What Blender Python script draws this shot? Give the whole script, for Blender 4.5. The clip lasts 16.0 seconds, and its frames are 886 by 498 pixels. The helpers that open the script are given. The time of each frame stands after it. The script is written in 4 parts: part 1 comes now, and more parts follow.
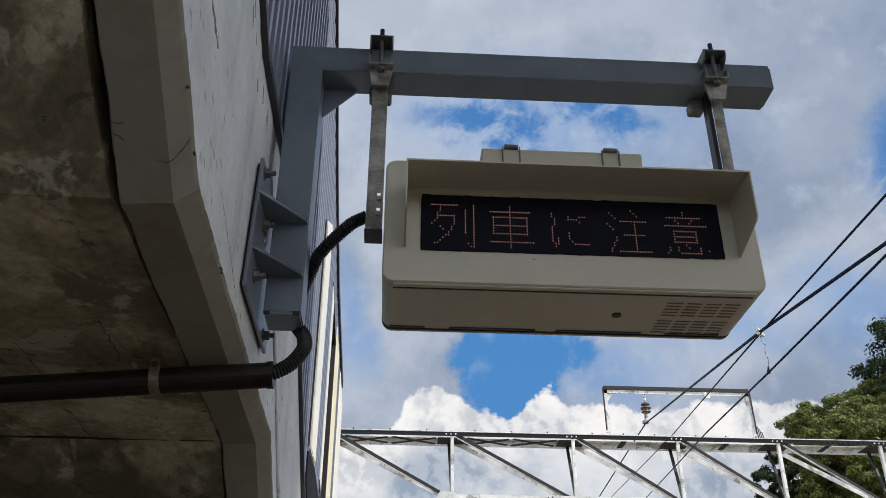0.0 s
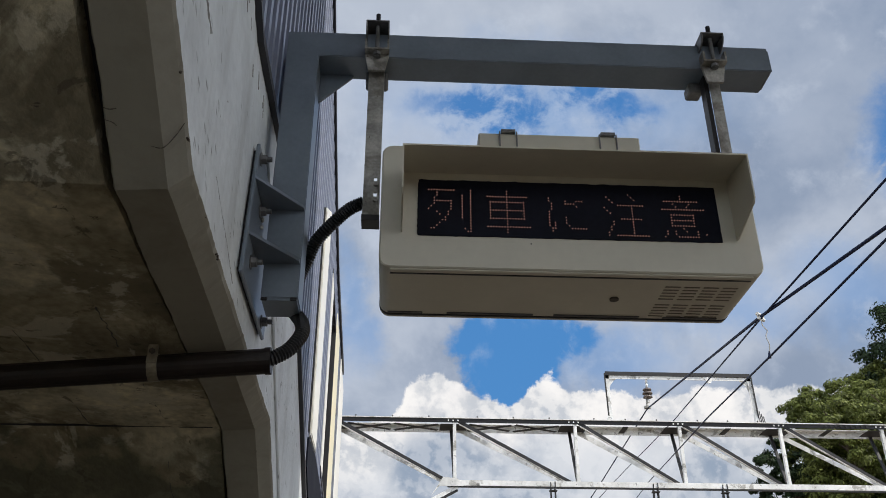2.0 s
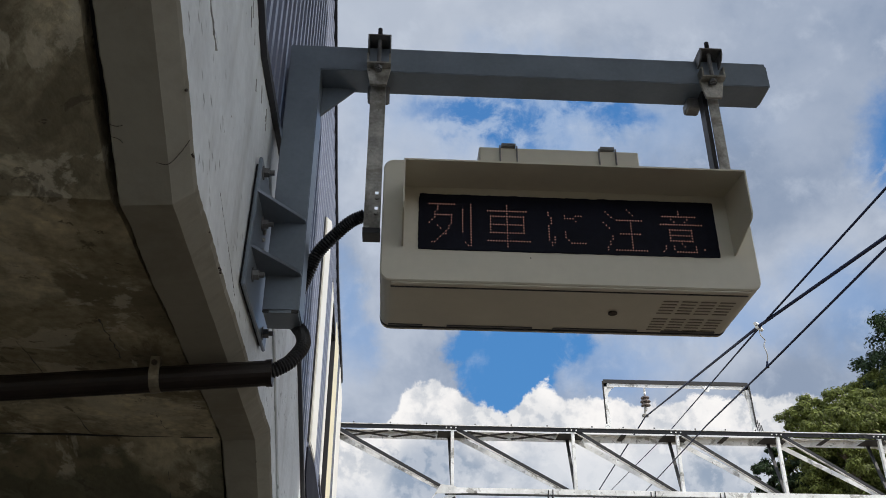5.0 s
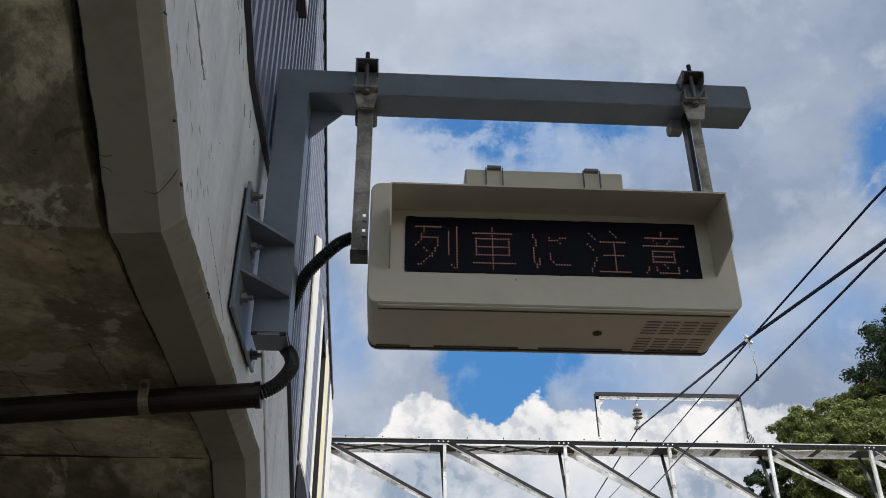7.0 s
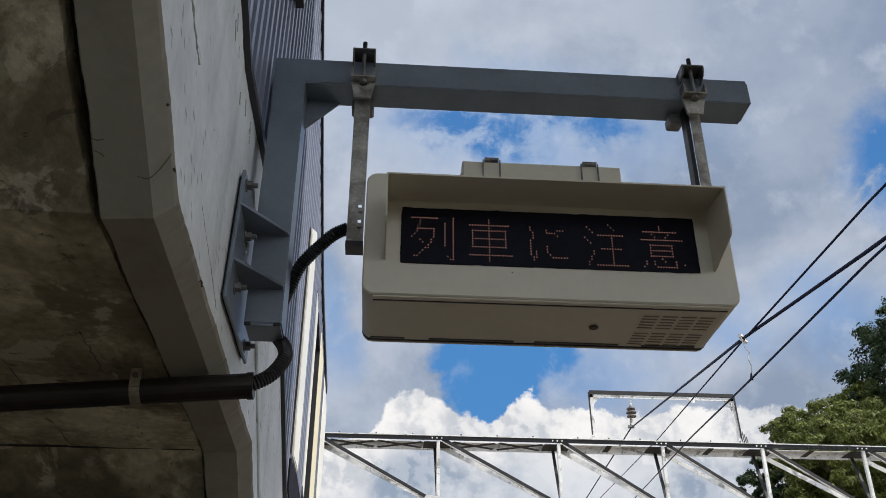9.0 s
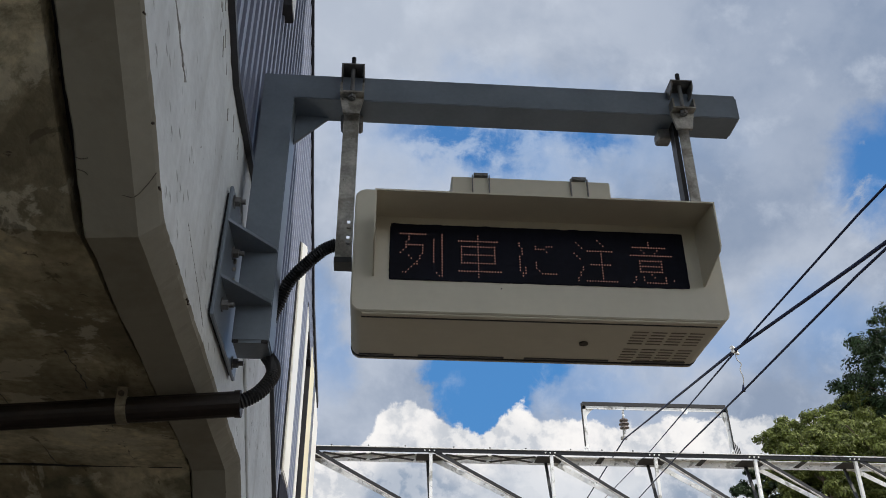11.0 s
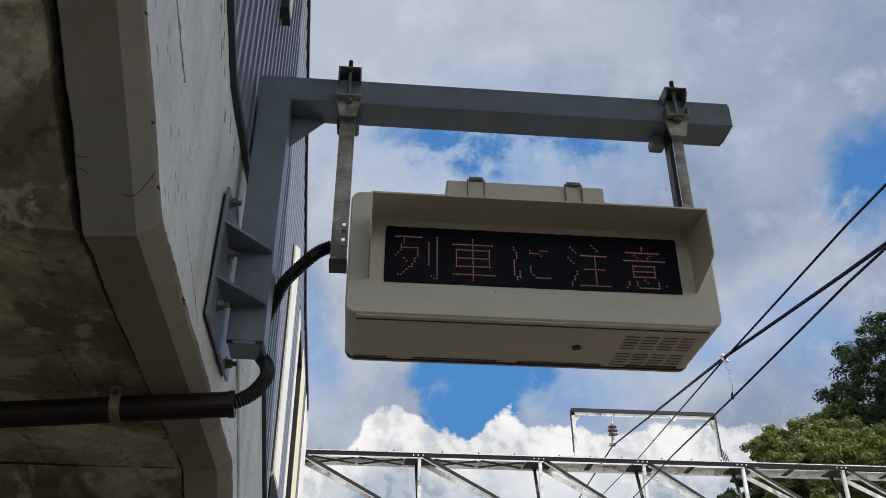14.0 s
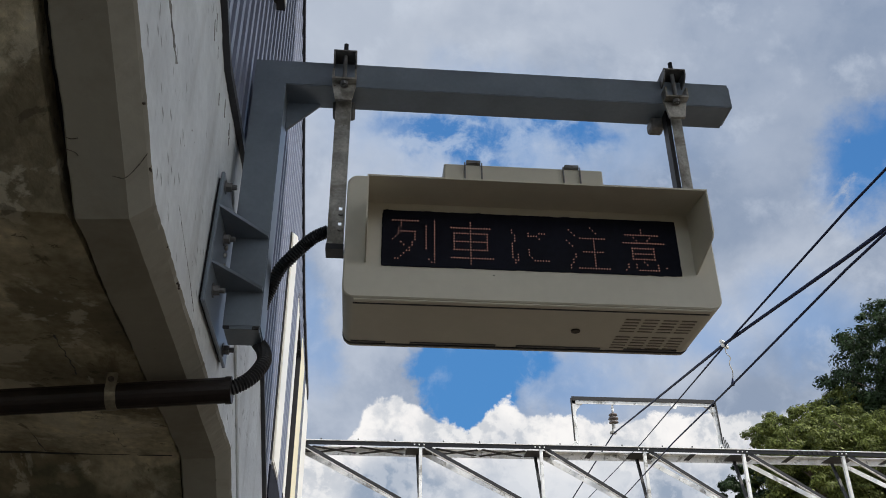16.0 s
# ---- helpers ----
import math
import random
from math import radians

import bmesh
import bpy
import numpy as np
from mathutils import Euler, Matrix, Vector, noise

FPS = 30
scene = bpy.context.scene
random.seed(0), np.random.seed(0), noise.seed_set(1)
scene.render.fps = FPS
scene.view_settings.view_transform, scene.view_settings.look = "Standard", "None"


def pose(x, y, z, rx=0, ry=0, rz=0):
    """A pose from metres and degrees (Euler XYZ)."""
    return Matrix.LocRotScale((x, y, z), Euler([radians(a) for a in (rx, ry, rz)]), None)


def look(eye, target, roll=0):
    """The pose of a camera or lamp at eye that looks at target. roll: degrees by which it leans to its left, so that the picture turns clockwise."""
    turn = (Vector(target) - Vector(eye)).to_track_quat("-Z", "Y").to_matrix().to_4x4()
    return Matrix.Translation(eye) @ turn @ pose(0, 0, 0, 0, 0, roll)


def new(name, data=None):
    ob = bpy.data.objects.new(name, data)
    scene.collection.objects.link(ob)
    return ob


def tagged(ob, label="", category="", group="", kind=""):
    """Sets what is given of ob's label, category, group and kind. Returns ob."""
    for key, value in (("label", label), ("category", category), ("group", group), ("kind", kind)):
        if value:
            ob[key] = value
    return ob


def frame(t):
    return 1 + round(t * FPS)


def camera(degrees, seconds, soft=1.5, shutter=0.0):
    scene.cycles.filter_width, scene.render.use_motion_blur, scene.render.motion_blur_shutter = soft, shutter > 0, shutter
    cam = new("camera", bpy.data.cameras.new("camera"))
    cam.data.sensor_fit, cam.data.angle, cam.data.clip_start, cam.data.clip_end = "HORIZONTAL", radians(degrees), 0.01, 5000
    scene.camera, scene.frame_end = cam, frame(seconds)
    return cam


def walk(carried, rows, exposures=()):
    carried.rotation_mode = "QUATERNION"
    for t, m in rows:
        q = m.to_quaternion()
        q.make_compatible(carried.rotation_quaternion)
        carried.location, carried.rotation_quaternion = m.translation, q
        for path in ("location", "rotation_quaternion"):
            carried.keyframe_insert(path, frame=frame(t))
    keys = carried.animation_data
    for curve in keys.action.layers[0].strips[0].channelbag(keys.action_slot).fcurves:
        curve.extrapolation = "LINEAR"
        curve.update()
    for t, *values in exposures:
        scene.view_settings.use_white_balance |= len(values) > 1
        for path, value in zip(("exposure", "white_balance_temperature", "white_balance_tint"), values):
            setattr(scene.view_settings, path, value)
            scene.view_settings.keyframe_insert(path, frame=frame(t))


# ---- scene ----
cam = camera(52.36, 16.0, soft=0.9)
PATH = [
    (0.0, (0.0000, 0.0000, 1.5000), (0.0967, 1.7367, 2.4872), 0.27),
    (0.5, (0.0066, 0.0015, 1.4987), (0.1028, 1.7443, 2.4751), -0.18),
    (1.0, (0.0071, 0.0042, 1.4967), (0.1032, 1.7504, 2.4670), 0.23),
    (1.5, (0.0124, 0.0053, 1.4975), (0.1070, 1.7537, 2.4639), -0.01),
    (2.0, (0.0130, 0.0044, 1.4967), (0.1069, 1.7552, 2.4590), -0.03),
    (2.5, (0.0132, 0.0055, 1.4950), (0.1005, 1.7592, 2.4528), 0.29),
    (3.0, (0.0121, 0.0032, 1.4957), (0.0979, 1.7557, 2.4557), 0.15),
    (3.5, (0.0075, -0.0017, 1.4966), (0.0938, 1.7484, 2.4607), 0.18),
    (4.0, (0.0039, -0.0094, 1.4980), (0.0946, 1.7403, 2.4626), 0.20),
    (6.5, (0.0166, -0.0554, 1.5103), (0.1225, 1.6755, 2.5067), -0.04),
    (7.0, (0.0198, -0.0680, 1.5104), (0.1331, 1.6612, 2.5088), -0.31),
    (7.5, (0.0206, -0.0697, 1.5097), (0.1354, 1.6602, 2.5068), -0.23),
    (8.0, (0.0200, -0.0618, 1.5078), (0.1421, 1.6701, 2.5007), 0.15),
    (10.5, (0.0264, -0.0237, 1.5194), (0.1576, 1.7052, 2.5162), -0.09),
    (11.0, (0.0308, -0.0389, 1.5257), (0.1694, 1.6791, 2.5403), -0.26),
    (11.5, (0.0307, -0.0426, 1.5225), (0.1731, 1.6713, 2.5434), -0.25),
    (12.0, (0.0289, -0.0390, 1.5188), (0.1757, 1.6781, 2.5338), -0.41),
    (12.5, (0.0256, -0.0413, 1.5222), (0.1770, 1.6722, 2.5426), -0.53),
    (13.0, (0.0240, -0.0406, 1.5207), (0.1789, 1.6687, 2.5476), -0.67),
    (13.5, (0.0209, -0.0437, 1.5199), (0.1827, 1.6631, 2.5498), -0.33),
    (14.0, (0.0178, -0.0467, 1.5142), (0.1768, 1.6638, 2.5383), 0.04),
    (14.5, (0.0163, -0.0430, 1.5105), (0.1681, 1.6781, 2.5179), 0.14),
    (15.0, (0.0172, -0.0372, 1.5077), (0.1735, 1.6892, 2.5054), 0.08),
    (15.5, (0.0196, -0.0292, 1.5082), (0.1777, 1.6962, 2.5071), -0.25),
    (16.0, (0.0265, -0.0188, 1.5095), (0.1871, 1.7026, 2.5150), -0.41),
]
walk(cam, [(t, look(eye, target, roll)) for t, eye, target, roll in PATH])

# ---------- world, sun ----------
SUN_AZ, SUN_EL = radians(110), radians(50)      # clockwise from +y, seen from above
world = bpy.data.worlds.new("world")
scene.world = world
world.use_nodes = True
wn = world.node_tree
sky = wn.nodes.new("ShaderNodeTexSky")
sky.sky_type, sky.sun_disc = "NISHITA", False
sky.sun_elevation, sky.sun_rotation = SUN_EL, SUN_AZ
wn.nodes["Background"].inputs["Strength"].default_value = 0.138
w_tc, w_noise, w_ramp, w_mix = (wn.nodes.new("ShaderNode" + k) for k in ("TexCoord", "TexNoise", "ValToRGB", "Mix"))
w_noise.inputs["Scale"].default_value, w_noise.inputs["Detail"].default_value = 2.4, 6
wn.links.new(w_tc.outputs["Generated"], w_noise.inputs["Vector"])
w_ramp.color_ramp.elements[0].position, w_ramp.color_ramp.elements[1].position = 0.38, 0.58
wn.links.new(w_noise.outputs["Fac"], w_ramp.inputs["Fac"])
w_mix.data_type = "RGBA"
wn.links.new(w_ramp.outputs["Color"], w_mix.inputs["Factor"])
wn.links.new(sky.outputs["Color"], w_mix.inputs["A"])
w_mix.inputs["B"].default_value = (7.6, 7.9, 8.4, 1)
wn.links.new(w_mix.outputs["Result"], wn.nodes["Background"].inputs["Color"])
sun_data = bpy.data.lights.new("sun", "SUN")
sun_data.energy, sun_data.angle, sun_data.color = 4.2, radians(0.6), (1.0, 0.95, 0.87)
sun = new("sun", sun_data)
sun_dir = Vector((math.sin(SUN_AZ) * math.cos(SUN_EL), math.cos(SUN_AZ) * math.cos(SUN_EL), math.sin(SUN_EL)))
sun.matrix_world = look(sun_dir * 50, (0, 0, 0))
scene.view_settings.exposure = 0.0


# ---------- materials ----------
def mat(name, base, rough=0.6, metal=0.0, var=0.15, scale=6.0, fine=60.0, bump=0.15, dark=None, stain=0.0, per_piece=0.0):
    m = bpy.data.materials.new(name)
    m.use_nodes = True
    n, l = m.node_tree.nodes, m.node_tree.links
    b = n["Principled BSDF"]
    b.inputs["Roughness"].default_value, b.inputs["Metallic"].default_value = rough, metal
    tc = n.new("ShaderNodeTexCoord")
    big, small = n.new("ShaderNodeTexNoise"), n.new("ShaderNodeTexNoise")
    for t, s, d in ((big, scale, 6), (small, fine, 4)):
        t.inputs["Scale"].default_value, t.inputs["Detail"].default_value = s, d
        l.new(tc.outputs["Object"], t.inputs["Vector"])
    ramp = n.new("ShaderNodeValToRGB")
    lo = [c * (1 - var) for c in base] if dark is None else dark
    hi = [min(1, c * (1 + var)) for c in base]
    ramp.color_ramp.elements[0].color, ramp.color_ramp.elements[1].color = (*lo, 1), (*hi, 1)
    ramp.color_ramp.elements[0].position, ramp.color_ramp.elements[1].position = 0.32, 0.68
    l.new(big.outputs["Fac"], ramp.inputs["Fac"])
    mix = n.new("ShaderNodeMix")
    mix.data_type, mix.blend_type = "RGBA", "MULTIPLY"
    mix.inputs["Factor"].default_value = min(1.0, var * 2)
    l.new(ramp.outputs["Color"], mix.inputs["A"])
    l.new(small.outputs["Fac"], mix.inputs["B"])
    out = mix.outputs["Result"]
    gain = n.new("ShaderNodeMix")
    gain.data_type, gain.blend_type = "RGBA", "MULTIPLY"
    gain.inputs["Factor"].default_value = 1.0
    k = 1 + 0.9 * min(1.0, var * 2)
    gain.inputs["B"].default_value = (k, k, k, 1)
    l.new(out, gain.inputs["A"])
    out = gain.outputs["Result"]
    if stain:
        st = n.new("ShaderNodeTexNoise")
        st.inputs["Scale"].default_value, st.inputs["Detail"].default_value, st.inputs["Distortion"].default_value = scale * 0.45, 9, 0.7
        l.new(tc.outputs["Object"], st.inputs["Vector"])
        sr = n.new("ShaderNodeValToRGB")
        sr.color_ramp.elements[0].position, sr.color_ramp.elements[1].position = 0.47, 0.56
        l.new(st.outputs["Fac"], sr.inputs["Fac"])
        sm = n.new("ShaderNodeMix")
        sm.data_type, sm.blend_type = "RGBA", "MULTIPLY"
        l.new(out, sm.inputs["A"])
        inv = n.new("ShaderNodeMath")
        inv.operation, inv.inputs[1].default_value = "MULTIPLY", stain
        l.new(sr.outputs["Color"], inv.inputs[0])
        l.new(inv.outputs[0], sm.inputs["Factor"])
        sm.inputs["B"].default_value = (0.30, 0.27, 0.22, 1)
        out = sm.outputs["Result"]
    if per_piece:
        oi = n.new("ShaderNodeObjectInfo")
        pm = n.new("ShaderNodeMapRange")
        pm.inputs["To Min"].default_value, pm.inputs["To Max"].default_value = 1 - per_piece, 1 + per_piece
        l.new(oi.outputs["Random"], pm.inputs["Value"])
        pp = n.new("ShaderNodeMix")
        pp.data_type, pp.blend_type = "RGBA", "MULTIPLY"
        pp.inputs["Factor"].default_value = 1.0
        l.new(out, pp.inputs["A"])
        l.new(pm.outputs[0], pp.inputs["B"])
        out = pp.outputs["Result"]
    l.new(out, b.inputs["Base Color"])
    rr = n.new("ShaderNodeMapRange")
    rr.inputs["To Min"].default_value, rr.inputs["To Max"].default_value = max(0.05, rough - 0.12), min(1, rough + 0.12)
    l.new(big.outputs["Fac"], rr.inputs["Value"])
    l.new(rr.outputs[0], b.inputs["Roughness"])
    if bump:
        bp = n.new("ShaderNodeBump")
        bp.inputs["Strength"].default_value, bp.inputs["Distance"].default_value = bump, 0.01
        l.new(small.outputs["Fac"], bp.inputs["Height"])
        l.new(bp.outputs["Normal"], b.inputs["Normal"])
    return m


M_FASCIA = mat("fascia_concrete", (0.66, 0.69, 0.705), 0.85, var=0.10, scale=5, fine=38, bump=0.28)
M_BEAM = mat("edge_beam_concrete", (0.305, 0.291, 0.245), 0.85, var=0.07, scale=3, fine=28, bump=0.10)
M_SOFFIT = mat("stained_concrete", (0.61, 0.56, 0.415), 0.95, var=0.36, scale=4.5, fine=40, bump=0.5, stain=0.65)


def soffit_blotches(m):
    """Pale lime and dark wet patches with ragged edges, and a darkened lower flight."""
    n, l = m.node_tree.nodes, m.node_tree.links
    b = n["Principled BSDF"]
    src = b.inputs["Base Color"].links[0].from_socket
    tc = n.new("ShaderNodeTexCoord")
    for scale, lo, hi, colour, amount, seed in ((2.6, 0.52, 0.58, (0.16, 0.138, 0.092), 0.75, 4.3), (5.0, 0.54, 0.575, (0.66, 0.62, 0.50), 0.65, 9.0), (11.0, 0.60, 0.64, (0.10, 0.085, 0.06), 0.7, 23.0), (30.0, 0.66, 0.69, (0.05, 0.04, 0.035), 0.7, 17.0)):
        mp = n.new("ShaderNodeMapping")
        mp.inputs["Location"].default_value = (seed, seed * 0.3, 0)
        t = n.new("ShaderNodeTexNoise")
        t.inputs["Scale"].default_value, t.inputs["Detail"].default_value, t.inputs["Roughness"].default_value, t.inputs["Distortion"].default_value = scale, 10, 0.66, 0.5
        r = n.new("ShaderNodeMapRange")
        r.inputs["From Min"].default_value, r.inputs["From Max"].default_value, r.inputs["To Max"].default_value = lo, hi, amount
        x = n.new("ShaderNodeMix")
        x.data_type = "RGBA"
        x.inputs["B"].default_value = (*colour, 1)
        l.new(tc.outputs["Object"], mp.inputs["Vector"])
        l.new(mp.outputs[0], t.inputs["Vector"])
        l.new(t.outputs["Fac"], r.inputs["Value"])
        l.new(r.outputs[0], x.inputs["Factor"])
        l.new(src, x.inputs["A"])
        src = x.outputs["Result"]
    # green-black colour for damp stain and steeper flight's shade, ragged-edged, below the landing joint
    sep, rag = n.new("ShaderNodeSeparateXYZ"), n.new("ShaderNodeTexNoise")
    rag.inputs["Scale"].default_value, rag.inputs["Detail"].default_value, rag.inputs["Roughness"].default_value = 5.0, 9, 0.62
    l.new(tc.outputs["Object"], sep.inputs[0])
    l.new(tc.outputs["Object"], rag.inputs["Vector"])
    far, damp_shade, dm = n.new("ShaderNodeMath"), n.new("ShaderNodeMapRange"), n.new("ShaderNodeMix")
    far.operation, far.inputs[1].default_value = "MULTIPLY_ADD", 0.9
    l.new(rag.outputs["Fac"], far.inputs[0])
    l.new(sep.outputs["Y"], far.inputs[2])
    damp_shade.inputs["From Min"].default_value, damp_shade.inputs["From Max"].default_value, damp_shade.inputs["To Max"].default_value = 3.36, 3.46, 0.8
    l.new(far.outputs[0], damp_shade.inputs["Value"])
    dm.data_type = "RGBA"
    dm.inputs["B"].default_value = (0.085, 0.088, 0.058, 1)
    l.new(damp_shade.outputs[0], dm.inputs["Factor"])
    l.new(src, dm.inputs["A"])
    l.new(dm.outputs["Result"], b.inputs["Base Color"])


def fascia_pits(m):
    """Blowholes drawn out along the formwork, and faint run marks."""
    n, l = m.node_tree.nodes, m.node_tree.links
    b = n["Principled BSDF"]
    src = b.inputs["Base Color"].links[0].from_socket
    old = b.inputs["Normal"].links[0].from_socket
    tc, mp = n.new("ShaderNodeTexCoord"), n.new("ShaderNodeMapping")
    mp.vector_type = "TEXTURE"
    mp.inputs["Rotation"].default_value = (radians(59), 0, 0)
    mp.inputs["Scale"].default_value = (1.0, 1.0, 3.2)
    l.new(tc.outputs["Object"], mp.inputs["Vector"])
    vo, gate = n.new("ShaderNodeTexVoronoi"), n.new("ShaderNodeTexNoise")
    vo.inputs["Scale"].default_value, gate.inputs["Scale"].default_value, gate.inputs["Detail"].default_value = 46.0, 4.0, 6
    l.new(mp.outputs[0], vo.inputs["Vector"])
    l.new(tc.outputs["Object"], gate.inputs["Vector"])
    pit, on, mul = n.new("ShaderNodeMapRange"), n.new("ShaderNodeMapRange"), n.new("ShaderNodeMath")
    pit.inputs["From Min"].default_value, pit.inputs["From Max"].default_value, pit.inputs["To Min"].default_value, pit.inputs["To Max"].default_value = 0.10, 0.24, 1.0, 0.0
    on.inputs["From Min"].default_value, on.inputs["From Max"].default_value = 0.50, 0.57
    l.new(vo.outputs["Distance"], pit.inputs["Value"])
    l.new(gate.outputs["Fac"], on.inputs["Value"])
    mul.operation = "MULTIPLY"
    l.new(pit.outputs[0], mul.inputs[0])
    l.new(on.outputs[0], mul.inputs[1])
    bp = n.new("ShaderNodeBump")
    bp.invert = True
    bp.inputs["Strength"].default_value, bp.inputs["Distance"].default_value = 0.9, 0.004
    l.new(mul.outputs[0], bp.inputs["Height"])
    l.new(old, bp.inputs["Normal"])
    l.new(bp.outputs["Normal"], b.inputs["Normal"])
    x = n.new("ShaderNodeMix")
    x.data_type = "RGBA"
    x.inputs["B"].default_value = (0.16, 0.16, 0.15, 1)
    half = n.new("ShaderNodeMath")
    half.operation, half.inputs[1].default_value = "MULTIPLY", 0.55
    l.new(mul.outputs[0], half.inputs[0])
    l.new(half.outputs[0], x.inputs["Factor"])
    l.new(src, x.inputs["A"])
    run = n.new("ShaderNodeTexNoise")
    run.inputs["Scale"].default_value, run.inputs["Detail"].default_value = 9.0, 7
    mp2 = n.new("ShaderNodeMapping")
    mp2.inputs["Scale"].default_value = (1.0, 1.0, 0.12)
    l.new(tc.outputs["Object"], mp2.inputs["Vector"])
    l.new(mp2.outputs[0], run.inputs["Vector"])
    rr = n.new("ShaderNodeMapRange")
    rr.inputs["From Min"].default_value, rr.inputs["From Max"].default_value, rr.inputs["To Max"].default_value = 0.54, 0.74, 0.30
    l.new(run.outputs["Fac"], rr.inputs["Value"])
    y = n.new("ShaderNodeMix")
    y.data_type = "RGBA"
    y.inputs["B"].default_value = (0.33, 0.33, 0.31, 1)
    l.new(rr.outputs[0], y.inputs["Factor"])
    l.new(x.outputs["Result"], y.inputs["A"])
    l.new(y.outputs["Result"], b.inputs["Base Color"])


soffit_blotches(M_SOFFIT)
fascia_pits(M_FASCIA)
M_CLAD = mat("ribbed_steel_siding", (0.205, 0.232, 0.315), 0.38, metal=0.2, var=0.06, scale=3, fine=30, bump=0.03)
M_CRACK = mat("crack_shade_dirt", (0.30, 0.30, 0.29), 0.95, var=0.3, scale=30, fine=90)
# near-black for flashing, joints, slots and coloured-in shade
M_FLASH = mat("dark_flashing_shade", (0.035, 0.035, 0.04), 0.5, var=0.1)
M_WHITE = mat("white_aluminium", (0.82, 0.81, 0.76), 0.35, var=0.04, bump=0.02)
M_MULLION = mat("pale_yellow_enamel", (0.80, 0.74, 0.52), 0.4, var=0.05, bump=0.02)
M_STEEL = mat("grey_painted_steel", (0.172, 0.207, 0.252), 0.36, metal=0.1, var=0.10, scale=9, fine=80, bump=0.03)
M_GALV = mat("galvanised_steel", (0.38, 0.37, 0.34), 0.5, metal=0.45, var=0.30, scale=22, fine=120, bump=0.08, stain=0.55)
M_GALVDARK = mat("dull_zinc_clamp", (0.17, 0.17, 0.17), 0.5, metal=0.4, var=0.25, scale=25, fine=90, bump=0.2)
M_CREAM = mat("cream_enamel", (0.605, 0.572, 0.472), 0.38, var=0.05, scale=4, fine=35, bump=0.03)
M_PANEL = mat("display_shade_black", (0.008, 0.009, 0.016), 0.75, var=0.2, bump=0.05)
M_PANEL.node_tree.nodes["Principled BSDF"].inputs["Specular IOR Level"].default_value = 0.15
M_BLACK = mat("black_plastic_shade", (0.012, 0.012, 0.014), 0.45, var=0.2, bump=0.1)
M_PIPE = mat("brown_painted_pipe", (0.018, 0.012, 0.010), 0.45, var=0.25, scale=12, fine=60, bump=0.15)
M_RUST = mat("rusty_bolt", (0.085, 0.07, 0.058), 0.75, metal=0.3, var=0.35, scale=60, fine=150, bump=0.3)
M_STRAP = mat("steel_strap", (0.27, 0.24, 0.18), 0.45, metal=0.5, var=0.25, scale=40, fine=90, bump=0.15)
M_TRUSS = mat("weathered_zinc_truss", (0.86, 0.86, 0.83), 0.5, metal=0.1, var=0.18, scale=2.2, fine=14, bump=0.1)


def flaking(m, scale, amount, lo, hi, colour):
    """Grime and bare rust showing where the pale coat has flaked off."""
    n, l = m.node_tree.nodes, m.node_tree.links
    b = n["Principled BSDF"]
    src = b.inputs["Base Color"].links[0].from_socket
    tc, t, r, x = (n.new("ShaderNode" + k) for k in ("TexCoord", "TexNoise", "MapRange", "Mix"))
    t.inputs["Scale"].default_value, t.inputs["Detail"].default_value, t.inputs["Roughness"].default_value, t.inputs["Distortion"].default_value = scale, 8, 0.66, 0.4
    r.inputs["From Min"].default_value, r.inputs["From Max"].default_value, r.inputs["To Max"].default_value = lo, hi, amount
    x.data_type = "RGBA"
    x.inputs["B"].default_value = (*colour, 1)
    l.new(tc.outputs["Object"], t.inputs["Vector"])
    l.new(t.outputs["Fac"], r.inputs["Value"])
    l.new(r.outputs[0], x.inputs["Factor"])
    l.new(src, x.inputs["A"])
    l.new(x.outputs["Result"], b.inputs["Base Color"])


flaking(M_TRUSS, 2.6, 0.60, 0.55, 0.62, (0.16, 0.14, 0.10))
flaking(M_TRUSS, 7.0, 0.65, 0.60, 0.65, (0.05, 0.045, 0.04))
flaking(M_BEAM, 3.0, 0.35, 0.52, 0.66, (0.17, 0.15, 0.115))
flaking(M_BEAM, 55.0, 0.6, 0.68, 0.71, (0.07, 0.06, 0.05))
flaking(M_FASCIA, 40.0, 0.6, 0.67, 0.70, (0.16, 0.15, 0.13))
flaking(M_GALV, 60.0, 0.85, 0.64, 0.67, (0.06, 0.035, 0.022))
# near-black truss steel, also colours in shade on near faces and undersides
M_TRUSSDARK = mat("truss_dark_shade", (0.022, 0.022, 0.024), 0.6, var=0.2, scale=3, fine=16, bump=0.1)
M_WIRE = mat("wire_sheath", (0.008, 0.014, 0.045), 0.5, var=0.1, bump=0.0)
M_WIRE.node_tree.nodes["Principled BSDF"].inputs["Specular IOR Level"].default_value = 0.12
M_PORC = mat("insulator_porcelain", (0.16, 0.13, 0.12), 0.2, var=0.1, bump=0.0)
M_GROUND = mat("dry_gravel_ground", (0.112, 0.093, 0.069), 0.95, var=0.25, scale=0.6, fine=25, bump=0.4)
M_ASPHALT = mat("dark_asphalt", (0.055, 0.044, 0.033), 0.9, var=0.2, scale=2, fine=80, bump=0.4)
M_BARK = mat("bark", (0.10, 0.075, 0.05), 0.9, var=0.3, scale=3, fine=20, bump=0.5)
M_STATION = mat("station_wall_render", (0.42, 0.39, 0.33), 0.85, var=0.1, scale=1.0, fine=20, bump=0.2)


